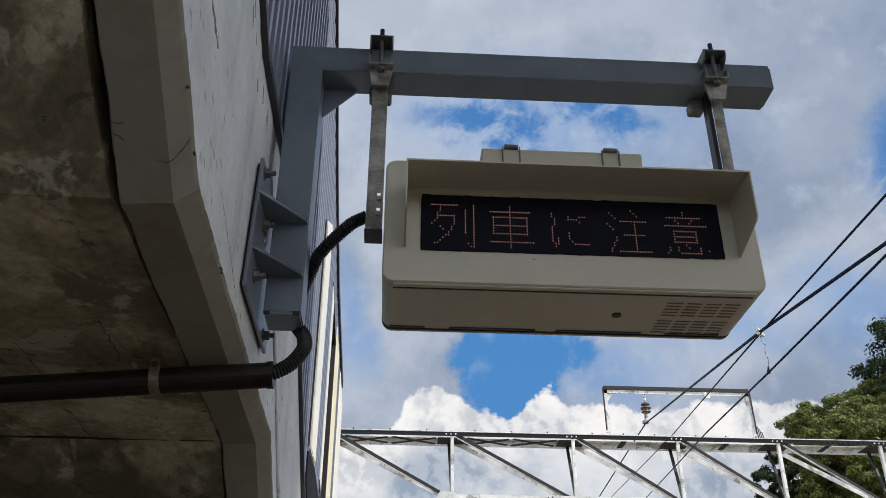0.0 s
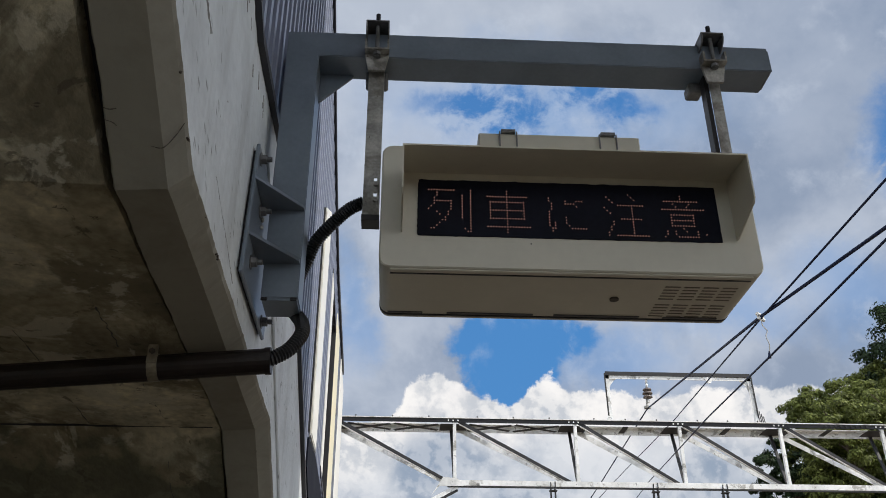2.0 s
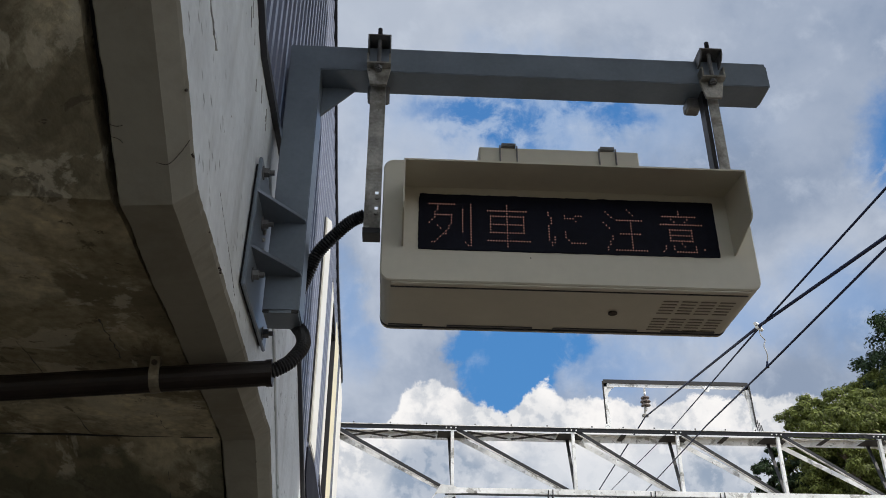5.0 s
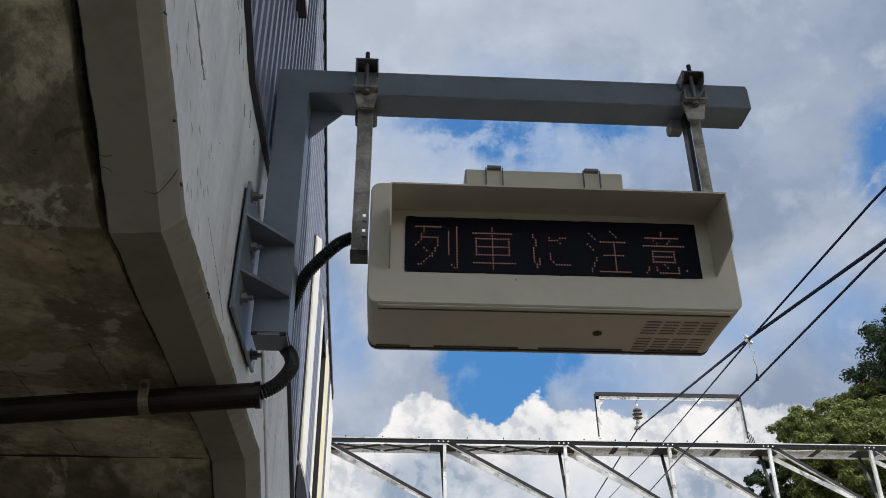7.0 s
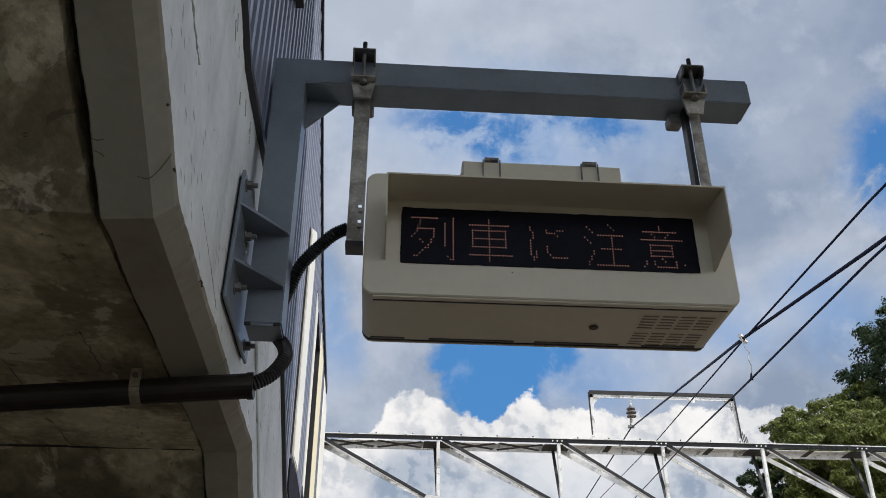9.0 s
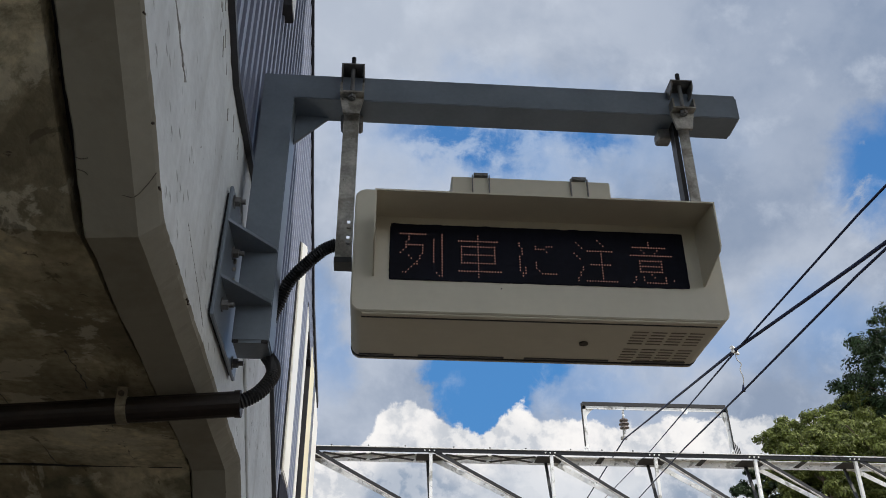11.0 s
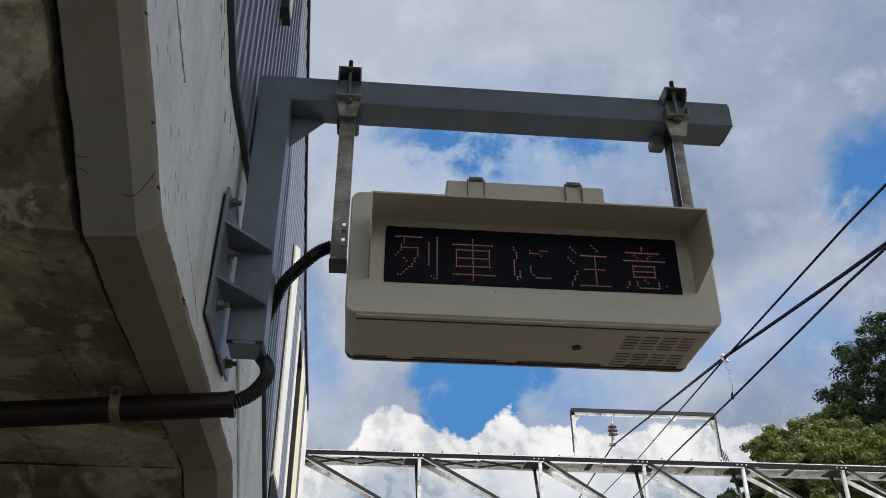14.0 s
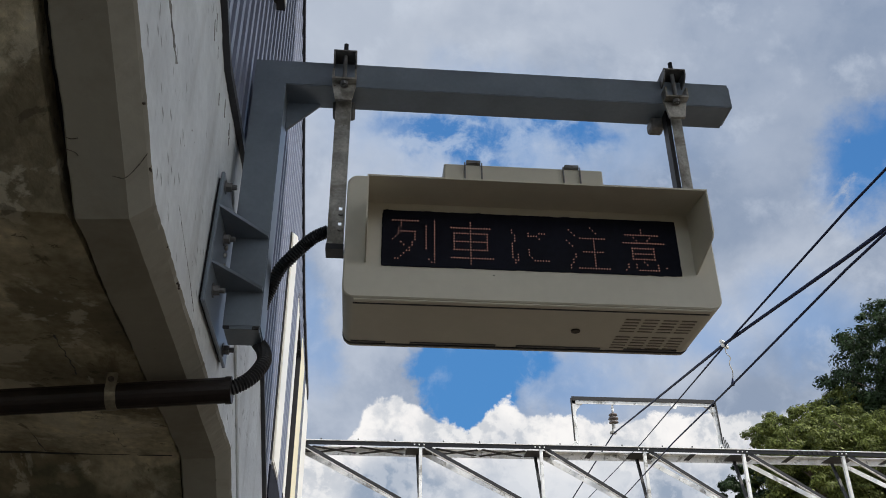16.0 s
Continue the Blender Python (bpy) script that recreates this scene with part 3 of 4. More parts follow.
    sweep(bm, lambda y: [(X_CLAD + 0.026, lerp_line(EAVE, y) - 0.035), (X_CLAD + 0.026, lerp_line(EAVE, y) + 0.02), (X_CLAD - 0.05, lerp_line(EAVE, y) + 0.02), (X_CLAD - 0.05, lerp_line(EAVE, y) - 0.03)], ys_with(-2.0, 6.1, 0.2, [3.59, 4.38, 5.07]))
    part("eave_trim", bm, M_FLASH, st, "black eave trim")
    bm = bmesh.new()
    sweep(bm, lambda y: [(X_CLAD - 0.02, lerp_line(EAVE, y) + 0.03), (-2.6, lerp_line(EAVE, y) + 0.03), (-2.6, lerp_line(EAVE, y) - 0.02), (X_CLAD - 0.02, lerp_line(EAVE, y) - 0.02)], ys_with(-2.0, 5.7, 0.3, []))
    part("roof", bm, M_CLAD, st)
    bm = bmesh.new()
    for y0, y1 in ((-2.0, 3.7),):
        prism(bm, [(y0, lerp_line(SOFFIT_EDGE, y0)), (y1, lerp_line(SOFFIT_EDGE, y1)), (y1, lerp_line(EAVE, y1) - 0.03), (1.0, lerp_line(EAVE, 1.0) - 0.03), (y0, lerp_line(EAVE, y0) - 0.03)], "x", -2.58, -2.50)
    part("far_side_wall", bm, M_CLAD, st)
    # narrow windows standing proud of the siding; upper casing's shaded side is coloured black
    for y0, y1, zb, zt, d, rise in ((2.55, 2.65, 4.137, 5.3, 0.046, -0.10), (4.06, 4.34, 2.735, 3.955, 0.020, 0.14)):
        bm = bmesh.new()
        prism(bm, [(y0, zb), (y1, zb), (y1, zt + rise), (y0, zt)], "x", X_CLAD - 0.01, X_CLAD + d)
        w = part("window_casing", bm, M_FLASH if d > 0.03 else M_WHITE, st, "narrow window casing standing proud of the siding")
        bm = bmesh.new()
        prism(bm, [(y0 + 0.004, zb + 0.01), (y1 - 0.004, zb + 0.01), (y1 - 0.004, zt + rise - 0.02), (y0 + 0.004, zt - 0.02)], "x", X_CLAD + d - 0.003, X_CLAD + d + 0.003)
        part("casing_face", bm, M_WHITE, w, "bright white enamelled casing face")
        if d < 0.03:
            for ya, yb in ((4.015, 4.055), (4.345, 4.42)):
                bm = bmesh.new()
                prism(bm, [(ya, zb), (yb, zb), (yb, zt + (yb - y0) * 0.5), (ya, zt + (ya - y0) * 0.5)], "x", X_CLAD - 0.01, X_CLAD + 0.014)
                part("casing_edge", bm, M_FLASH, w)
            # black sheet that colours in the ribbed siding's shade under the windows
            bm = bmesh.new()
            prism(bm, [(3.99, 2.57), (5.22, 1.78), (5.22, 2.62), (y0 + 0.34, zb - 0.008), (3.99, zb - 0.03)], "x", X_CLAD - 0.01, X_CLAD + 0.019)
            part("shaded_siding", bm, M_PANEL, w, "black sheet standing for shaded siding below the windows")
    # long window in the lower flight
    y0, y1 = 4.74, 5.24
    zb0, zb1, zt0, zt1 = 2.78, 2.66, 3.92, 3.75
    w = new("window_frame")
    w.parent = st
    w["label"] = "white aluminium window frame"
    for nm, pts, m in (("jamb", [(y0, zb0), (y0 + 0.13, zb0 - 0.03), (y0 + 0.13, zt0 - 0.05), (y0, zt0)], M_WHITE), ("jamb", [(y1 - 0.02, zb1), (y1, zb1), (y1, zt1), (y1 - 0.02, zt1)], M_FLASH),
                       ("head", [(y0, zt0), (y1, zt1), (y1, zt1 + 0.03), (y0, zt0 + 0.03)], M_FLASH), ("sill", [(y0, zb0 - 0.03), (y1, zb1 - 0.03), (y1, zb1), (y0, zb0)], M_FLASH)):
        bm = bmesh.new()
        prism(bm, pts, "x", X_CLAD - 0.03, X_CLAD + 0.018)
        part(nm, bm, m, w)
    bm = bmesh.new()
    prism(bm, [(y0 + 0.13, zb0 - 0.03), (y1 - 0.02, zb1), (y1 - 0.02, zt1), (y0 + 0.13, zt0 - 0.05)], "x", X_CLAD - 0.010, X_CLAD - 0.004)
    part("pane", bm, M_GLASS, w)
    # corner column at the foot of the flight
    bm = bmesh.new()
    prism(bm, [(5.30, 0.0), (5.64, 0.0), (5.64, 3.86), (5.30, 3.92)], "x", X_CLAD - 0.05, X_CLAD + 0.016)
    bevel(bm, 0.004, 1)
    part("cream_mullion", bm, M_MULLION, st, "pale yellow mullion beside the window")
    bm = bmesh.new()
    prism(bm, [(5.65, 1.6), (5.87, 1.6), (5.87, 3.82), (5.65, 3.86)], "x", X_CLAD - 0.04, X_CLAD + 0.013)
    part("mullion_gap", bm, M_FLASH, st)
    bm = bmesh.new()
    prism(bm, [(5.88, 0.0), (6.30, 0.0), (6.30, 3.76), (5.88, 3.84)], "x", X_CLAD - 0.05, X_CLAD + 0.018)
    bevel(bm, 0.004, 1)
    part("corner_post", bm, M_WHITE, st, "cream corner post at the foot of the stairs")
    # formwork joints and cracks
    def soffit_z(y):
        return lerp_line(SOFFIT_EDGE, y) - 0.0215
    for x0, ya, yb, r in ((-0.728, 1.98, 2.27, 0.0030), (-0.722, 2.42, 2.86, 0.0030), (-0.97, 2.05, 2.86, 0.0022), (-0.735, 2.90, 3.3, 0.002)):
        bm = bmesh.new()
        pts = [Vector((x0 + 0.006 * noise.noise((k * 0.35, x0 * 9, 1)), ya + (yb - ya) * k / 40, soffit_z(ya + (yb - ya) * k / 40))) for k in range(41)]
        tube(bm, pts, lambda k: r * (0.25 + 1.3 * abs(noise.noise((k * 0.8, x0 * 5, 3)))), 5)
        part("formwork_joint", bm, M_FLASH, st)
    bm = bmesh.new()
    pts = [Vector((-0.58 - 0.04 * k, 2.876 + 0.004 * noise.noise((k * 0.5, 2, 0)), lerp_line(SOFFIT_EDGE, 2.876) - 0.021)) for k in range(46)]
    tube(bm, pts, lambda k: 0.003 + 0.003 * abs(noise.noise((k * 0.6, 7, 0))), 5)
    part("formwork_joint", bm, M_FLASH, st)
    # raised grey crack lines, coloured to read as shallow shaded grooves
    for ctrl, r in (([(1.02, 2.985), (1.20, 2.925), (1.38, 2.856), (1.482, 2.816)], 0.0048), ([(1.70, 2.60), (1.83, 2.56), (1.93, 2.53), (2.02, 2.49)], 0.0009)):
        bm = bmesh.new()
        pts = [p + Vector((0, 0.004 * noise.noise((k * 0.7, r * 900, 0)), 0.005 * noise.noise((k * 0.5, 3, r * 500)))) for k, p in enumerate(spline([(X_FACE + 0.0005, y, z) for y, z in ctrl], 16))]
        tube(bm, pts, lambda k: r * (0.3 + 1.2 * abs(noise.noise((k * 0.45, r * 700, 5)))), 5)
        part("crack", bm, M_CRACK, st)
    for ctrl in ([(-0.466, 1.437), (-0.443, 1.441), (-0.421, 1.432), (-0.404, 1.419)], [(-0.545, 1.373), (-0.533, 1.376), (-0.520, 1.374)], [(-0.545, 1.394), (-0.531, 1.398), (-0.524, 1.404)]):
        bm = bmesh.new()
        pts = spline([(x, y, lerp_line(SOFFIT_EDGE, y) - (0.0335 if x < -0.446 else 0.0335 - (x + 0.446) * 0.75)) for x, y in ctrl], 10)
        tube(bm, pts, lambda k: 0.0006 + 0.0012 * abs(noise.noise((k * 0.5, ctrl[0][1] * 60, 2))), 5)
        part("crack", bm, M_RUST, st)
    rnd = random.Random(8)
    for k in range(12):
        y = rnd.uniform(1.66, 1.84) if k < 8 else rnd.uniform(1.0, 2.7)
        b = lerp_line(SOFFIT_EDGE, y)
        bm = bmesh.new()
        bmesh.ops.create_icosphere(bm, subdivisions=1, radius=1.0, matrix=Matrix.Translation((X_FACE - 0.003, y, b + rnd.uniform(0.0, 0.012))) @ Matrix.Rotation(rnd.uniform(-0.5, 0.5), 4, "X") @ Matrix.Diagonal((rnd.uniform(0.0032, 0.0042), rnd.uniform(0.003, 0.010), rnd.uniform(0.0015, 0.004), 1)))
        part("chip", bm, M_RUST, st)
    for k in range(22):
        y = rnd.uniform(1.35, 2.15)
        z = lerp_line(FASCIA_TOP, y) - rnd.uniform(0.04, 0.16)
        n_ = rnd.uniform(0.012, 0.05)
        bm = bmesh.new()
        tube(bm, [Vector((X_FACE + 0.0005, y + n_ * 0.55 * j / 5, z - n_ * j / 5 + 0.002 * noise.noise((k, j, 0)))) for j in range(6)], lambda i: 0.0012 + 0.0028 * abs(noise.noise((i * 0.9, k * 1.7, 4))), 5)
        part("paint_run", bm, M_CRACK, st)
    # sealant bead on the fascia
    bm = bmesh.new()
    pts = [Vector((X_FACE + 0.004, 2.30 + 0.02 * i + 0.006 * noise.noise((i * 0.6, 0, 0)), 3.04 - 0.0165 * i)) for i in range(52)]
    tube(bm, pts, lambda i: 0.005 + 0.005 * abs(noise.noise((i * 0.9, 5, 0))), 6)
    part("sealant_bead", bm, M_FASCIA, st)
    return st


build_staircase()


def build_surroundings():
    # unseen dark slab, added to lessen light bounced up from the ground
    bm = bmesh.new()
    box(bm, -2.6, 6.8, -9.0, 9.0, 0.004, 0.05)
    structure("unseen_pavement", bm, M_ASPHALT, "unseen dark asphalt added to cut light bounced from below")
    bm = bmesh.new()
    box(bm, -7.0, 9.0, -9.4, -9.0, 0, 3.6)
    structure("wall_south", bm, M_STATION, "plain rendered station wall behind the footpath")
    # unseen slab added overhead to keep the sun off sign and fascia
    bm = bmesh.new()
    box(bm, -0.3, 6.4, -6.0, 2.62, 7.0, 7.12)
    structure("unseen_canopy", bm, M_STATION, "unseen plain slab added overhead to shade the sign and fascia")
    # unseen posts added to carry that slab
    for x in (6.1,):
        for y in (-5.5, 0.5):
            bm = bmesh.new()
            box(bm, x - 0.1, x + 0.1, y - 0.1, y + 0.1, 0, 7.0)
            structure("unseen_canopy_post", bm, M_STATION, "unseen plain post added under the shading slab")
    bm = bmesh.new()
    box(bm, -2.9, -2.6, -3.2, 7.0, 0, 4.2)
    structure("wall_west", bm, M_SOFFIT, "stained concrete retaining wall under the stairs")


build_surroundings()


# ---------- bracket ----------
def build_bracket():
    br = thing("sign_bracket", "grey painted square steel tube bracket bolted to the concrete fascia", "bracket")
    bm = bmesh.new()
    yf, yb = 2.229, 2.343
    prism(bm, [(-0.363, 2.556), (-0.262, 2.556), (-0.262, 3.408), (1.199, 3.408), (1.199, 3.505), (-0.363, 3.505)], "y", yf, yb)
    bevel(bm, 0.0025, 2)
    part("square_tube", bm, M_STEEL, br)
    bm = bmesh.new()
    prism(bm, [(-0.264, 3.292), (-0.154, 3.404), (-0.154, 3.410), (-0.264, 3.410)], "y", 2.322, 2.334)
    bevel(bm, 0.003, 1)
    part("corner_brace", bm, M_STEEL, br)
    bm = bmesh.new()
    prism(bm, [(1.1985, 3.408), (1.204, 3.412), (1.204, 3.494), (1.1985, 3.498)], "y", 2.234, 2.328)
    part("end_cap", bm, M_STEEL, br)
    bm = bmesh.new()
    prism(bm, [(2.035, 2.535), (2.480, 2.535), (2.480, 2.955), (2.075, 2.955)], "x", -0.392, -0.382)
    bevel(bm, 0.003, 1)
    part("base_plate", bm, M_STEEL, br)
    for z in (2.832, 2.660):
        bm = bmesh.new()
        prism(bm, [(-0.384, 2.06), (-0.384, 2.24), (-0.265, 2.24), (-0.265, 2.212)], "z", z, z + 0.009)
        bmesh.ops.rotate(bm, verts=bm.verts, cent=(-0.384, 2.2, z), matrix=Matrix.Rotation(0.0, 3, "Y"))
        part("gusset", bm, M_STEEL, br)
    # black sheet put where the gap behind the plate lies in shade
    bm = bmesh.new()
    prism(bm, [(2.05, 2.55), (2.47, 2.55), (2.47, 2.94), (2.09, 2.94)], "x", -0.402, -0.3925)
    part("gap_shade", bm, M_BLACK, br, "black sheet standing for the shaded gap behind the base plate")
    bm = bmesh.new()
    box(bm, -0.360, -0.265, 2.232, 2.340, 2.549, 2.5555)
    part("bottom_cap", bm, M_STEEL, br, "welded plate closing the lower end of the post")
    # two small black boxes at the front corners of the lower end
    for x in (-0.352, -0.273):
        bm = bmesh.new()
        box(bm, x - 0.010, x + 0.008, 2.2255, 2.2295, 2.546, 2.557)
        bevel(bm, 0.002, 1)
        part("black_notch", bm, M_BLACK, br)
    rnd = random.Random(5)
    for k in range(9):
        bm = bmesh.new()
        z = 2.905 - 0.028 * k + rnd.uniform(-0.01, 0.01)
        bmesh.ops.create_icosphere(bm, subdivisions=1, radius=1.0, matrix=Matrix.Translation((-0.378, 2.222 + rnd.uniform(-0.006, 0.004), z)) @ Matrix.Diagonal((0.006, 0.006, rnd.uniform(0.006, 0.015), 1)))
        part("weld_bead", bm, M_GALV, br)
    for y, z in ((2.107, 2.922), (2.184, 2.800), (2.128, 2.610), (2.398, 2.559)):
        bm = bmesh.new()
        rod(bm, (-0.392, y, z), (-0.350, y, z), 0.0075, 10)
        rod(bm, (-0.3815, y, z), (-0.379, y, z), 0.020, 14)
        rod(bm, (-0.379, y, z), (-0.364, y, z), 0.0145, 6)
        part("anchor_bolt", bm, M_GALVDARK, br, "dull anchor bolt with nut and washer")
    return br


build_bracket()


def build_hanger(x, right):
    h = thing("sign_hanger", "weathered galvanised channel hanger clamped over the bracket arm", "hanger", group="sign hangers")
    bm = bmesh.new()
    zb = 2.836 if not right else 2.78
    if right:
        box(bm, x - 0.009, x + 0.024, 2.247, 2.252, zb, 3.40)
    else:
        # front web with two punched slots by its edge
        box(bm, x - 0.024, x + 0.006, 2.247, 2.252, zb, 3.40)
        box(bm, x + 0.016, x + 0.024, 2.247, 2.252, zb, 3.40)
        for za, zc in ((zb, 2.899), (2.912, 2.952), (2.965, 3.40)):
            box(bm, x + 0.006, x + 0.016, 2.247, 2.252, za, zc)
        box(bm, x - 0.024, x - 0.019, 2.252, 2.290, zb, 3.40)
    box(bm, x + 0.019, x + 0.024, 2.252, 2.290, zb, 3.40)
    part("channel", bm, M_GALV, h)
    # black strip colours in the shaded inside of the open channel
    if right:
        bm = bmesh.new()
        box(bm, x - 0.024, x - 0.010, 2.254, 2.290, zb, 3.40)
        part("channel_shade", bm, M_BLACK, h, "black strip standing for the shaded open side of the hanger")
    # U clamp in front of the tube
    bm = bmesh.new()
    box(bm, x - 0.038, x + 0.038, 2.188, 2.226, 3.408, 3.414)
    box(bm, x - 0.038, x - 0.032, 2.188, 2.226, 3.414, 3.448)
    box(bm, x + 0.032, x + 0.038, 2.188, 2.226, 3.414, 3.448)
    prism(bm, [(x - 0.038, 3.408), (x + 0.038, 3.408), (x + 0.026, 3.345), (x - 0.026, 3.345)], "y", 2.215, 2.225)
    part("lower_saddle", bm, M_GALV, h)
    bm = bmesh.new()
    box(bm, x - 0.037, x + 0.037, 2.178, 2.35, 3.514, 3.519)
    for xa in (x - 0.037, x + 0.032):
        prism(bm, [(2.178, 3.514), (2.226, 3.514), (2.226, 3.468), (2.206, 3.471), (2.188, 3.482), (2.178, 3.497)], "x", xa, xa + 0.005)
    box(bm, x - 0.037, x - 0.032, 2.226, 2.35, 3.5055, 3.514)
    box(bm, x + 0.032, x + 0.037, 2.226, 2.35, 3.5055, 3.514)
    bevel(bm, 0.0012, 1)
    part("upper_saddle", bm, M_GALVDARK, h)
    bm = bmesh.new()
    rod(bm, (x, 2.205, 3.39), (x, 2.205, 3.516), 0.007)
    rod(bm, (x, 2.205, 3.394), (x, 2.205, 3.406), 0.013, 6)
    part("threaded_rod", bm, M_GALVDARK, h)
    bm = bmesh.new()
    rod(bm, (x, 2.205, 3.519), (x, 2.205, 3.533), 0.013, 6)
    rod(bm, (x, 2.205, 3.533), (x, 2.205, 3.564), 0.0075, 10)
    part("nut_and_tip", bm, M_BLACK, h)
    bm = bmesh.new()
    if right:
        box(bm, x - 0.060, x - 0.012, 2.292, 2.348, 3.366, 3.404)
    else:
        box(bm, x - 0.036, x + 0.036, 2.292, 2.348, 3.362, 3.404)
    bevel(bm, 0.006, 1)
    part("rear_clip", bm, M_GALVDARK, h)
    if not right:
        bm = bmesh.new()
        box(bm, x - 0.026, x + 0.026, 2.245, 2.30, 2.818, 2.836)
        part("end_block", bm, M_BLACK, h)
        for z in (2.885, 2.938):
            bm = bmesh.new()
            rod(bm, (x + 0.012, 2.246, z), (x + 0.012, 2.239, z), 0.007, 6)
            part("bolt", bm, M_GALV, h)
    return h


build_hanger(-0.077, False)
build_hanger(1.003, True)


# ---------- sign ----------
GLYPHS = """
##########.....#
...#...........#
...#........#..#
..#.........#..#
..#######...#..#
..#.....#...#..#
.#......#...#..#
#.......#...#..#
...#...#....#..#
....#..#....#..#
......#.....#..#
.....##........#
....#..........#
...#...........#
.##..........#.#
..............##
|
.......#........
.......#........
###############.
.......#........
.#############..
.#.....#.....#..
.#.....#.....#..
.#############..
.#.....#.....#..
.#.....#.....#..
.#############..
.......#........
.......#........
################
.......#........
.......#........
|
................
................
.#..............
.#.....#...###..
..#....####.....
..#........#....
..#.............
.#..............
.#..............
.#.....#........
.#.....#........
.#.#...#........
.#.#....#.......
..##.....######.
..#.............
................
|
.........#......
.#........#.....
..#........#....
...#............
.....##########.
#.........#.....
.#........#.....
..#.......#.....
..........#.....
......########..
...#......#.....
...#......#.....
..#.......#.....
..#.......#.....
.#........#.....
.#..############
|
.......#........
.......#........
.#############..
....#.....#.....
.....#...#......
################
................
...#########....
...#.......#....
...#########....
...#.......#....
...#########....
.......#........
.#..#...#...#...
.#..#.......#..#
#....########...
"""


def rounded_rect(x0, x1, z0, z1, r, seg=6):
    out = []
    for cx, cz, a0 in ((x1 - r, z1 - r, 0), (x0 + r, z1 - r, 90), (x0 + r, z0 + r, 180), (x1 - r, z0 + r, 270)):
        out += [(cx + r * math.cos(radians(a0 + 90 * k / seg)), cz + r * math.sin(radians(a0 + 90 * k / seg))) for k in range(seg + 1)]
    return out


def build_sign():
    sg = thing("led_warning_sign", "cream enamelled LED train warning sign box with a hood", "sign")
    X0, X1, Z0, Z1, Y0, Y1 = -0.044, 0.984, 2.586, 2.972, 2.088, 2.398
    bm = bmesh.new()
    prism(bm, rounded_rect(X0, X1, Z0, Z1, 0.030), "y", Y0, Y1 - 0.018)
    bevel(bm, 0.004, 1)
    body = part("housing", bm, M_CREAM, sg, "cream enamelled steel housing")
    bm = bmesh.new()
    box(bm, 0.058, 0.880, Y0 - 0.004, Y0 + 0.002, 2.683, 2.855)
    panel = part("display_panel", bm, M_PANEL, sg, "black LED matrix panel with ragged sealant edge")
    bm = bmesh.new()
    rim = [(0.058 + 0.822 * k / 90, 2.855) for k in range(91)] + [(0.880, 2.855 - 0.172 * k / 20) for k in range(1, 21)] + [(0.880 - 0.822 * k / 90, 2.683) for k in range(1, 91)] + [(0.058, 2.683 + 0.172 * k / 20) for k in range(1, 20)]
    tube(bm, [Vector((x + 0.0015 * noise.noise((k * 0.4, 0, 2)), Y0 - 0.002, z + 0.0022 * noise.noise((k * 0.33, 5, 0)))) for k, (x, z) in enumerate(rim)], lambda k: 0.0022 + 0.0016 * abs(noise.noise((k * 0.5, 9, 1))), 5)
    part("sealant_edge", bm, M_PANEL, panel)
    # lit characters, one dot per diode
    for i, g in enumerate(GLYPHS.strip().split("|")):
        bm = bmesh.new()
        for r, row in enumerate(g.strip().split("\n")):
            for c, ch in enumerate(row):
                if ch == "#":
                    p = Matrix.Translation((0.0855 + 0.1602 * i + 0.0076 * c, Y0 - 0.005, 2.824 - 0.0086 * r)) @ Matrix.Rotation(radians(90), 4, "X")
                    bmesh.ops.create_cone(bm, cap_ends=True, segments=6, radius1=0.0021, radius2=0.0013, depth=0.003, matrix=p)
        tagged(part("character", bm, M_LED, panel, "dull orange dotted LED character"), kind="stuff")
    # hood
    bm = bmesh.new()
    prism(bm, [(Y0 - 0.001, 2.880), (1.932, 2.863), (1.932, 2.868), (Y0 - 0.001, 2.885)], "x", 0.012, 0.925)
    part("hood_top", bm, M_CREAM, sg)
    for x in (0.012, 0.921):
        bm = bmesh.new()
        pts = [(Y0 - 0.001, 2.880), (Y0 - 0.001, 2.689), (Y0 - 0.012, 2.690), (1.944, 2.722), (1.934, 2.734), (1.932, 2.863)]
        prism(bm, pts, "x", x, x + 0.004)
        part("hood_side", bm, M_CREAM, sg)
    # door seam along the lower front edge
    bm = bmesh.new()
    box(bm, X0 + 0.03, X1 - 0.03, Y0 + 0.030, Y0 + 0.034, Z0 - 0.0035, Z0 + 0.001)
    part("door_seam", bm, M_FLASH, sg)
    bm = bmesh.new()
    box(bm, X0 + 0.030, X1 - 0.030, Y0 + 0.006, Y0 + 0.024, Z0 - 0.005, Z0 + 0.001)
    bevel(bm, 0.002, 1)
    part("door_lip", bm, M_CREAM, sg)
    bm = bmesh.new()
    prism(bm, rounded_rect(X0 - 0.001, X1 + 0.001, Z0 - 0.002, Z1, 0.032), "y", Y1 - 0.0175, Y1 - 0.011)
    part("rear_gasket", bm, M_FLASH, sg, "black rubber gasket before the rear cover")
    bm = bmesh.new()
    prism(bm, rounded_rect(X0, X1, Z0 - 0.001, Z1, 0.030), "y", Y1 - 0.0105, Y1 + 0.003)
    bevel(bm, 0.003, 1)
    part("rear_cover", bm, M_CREAM, sg, "cream rear cover with rounded corners")
    for xa, xb in ((-0.02, 0.08), (0.15, 0.40), (0.46, 0.71), (0.78, 0.94)):
        bm = bmesh.new()
        box(bm, xa, xb, Y1 - 0.036, Y1 - 0.025, Z0 - 0.002, Z0 + 0.001)
        part("rear_slot", bm, M_FLASH, sg)
    bm = bmesh.new()
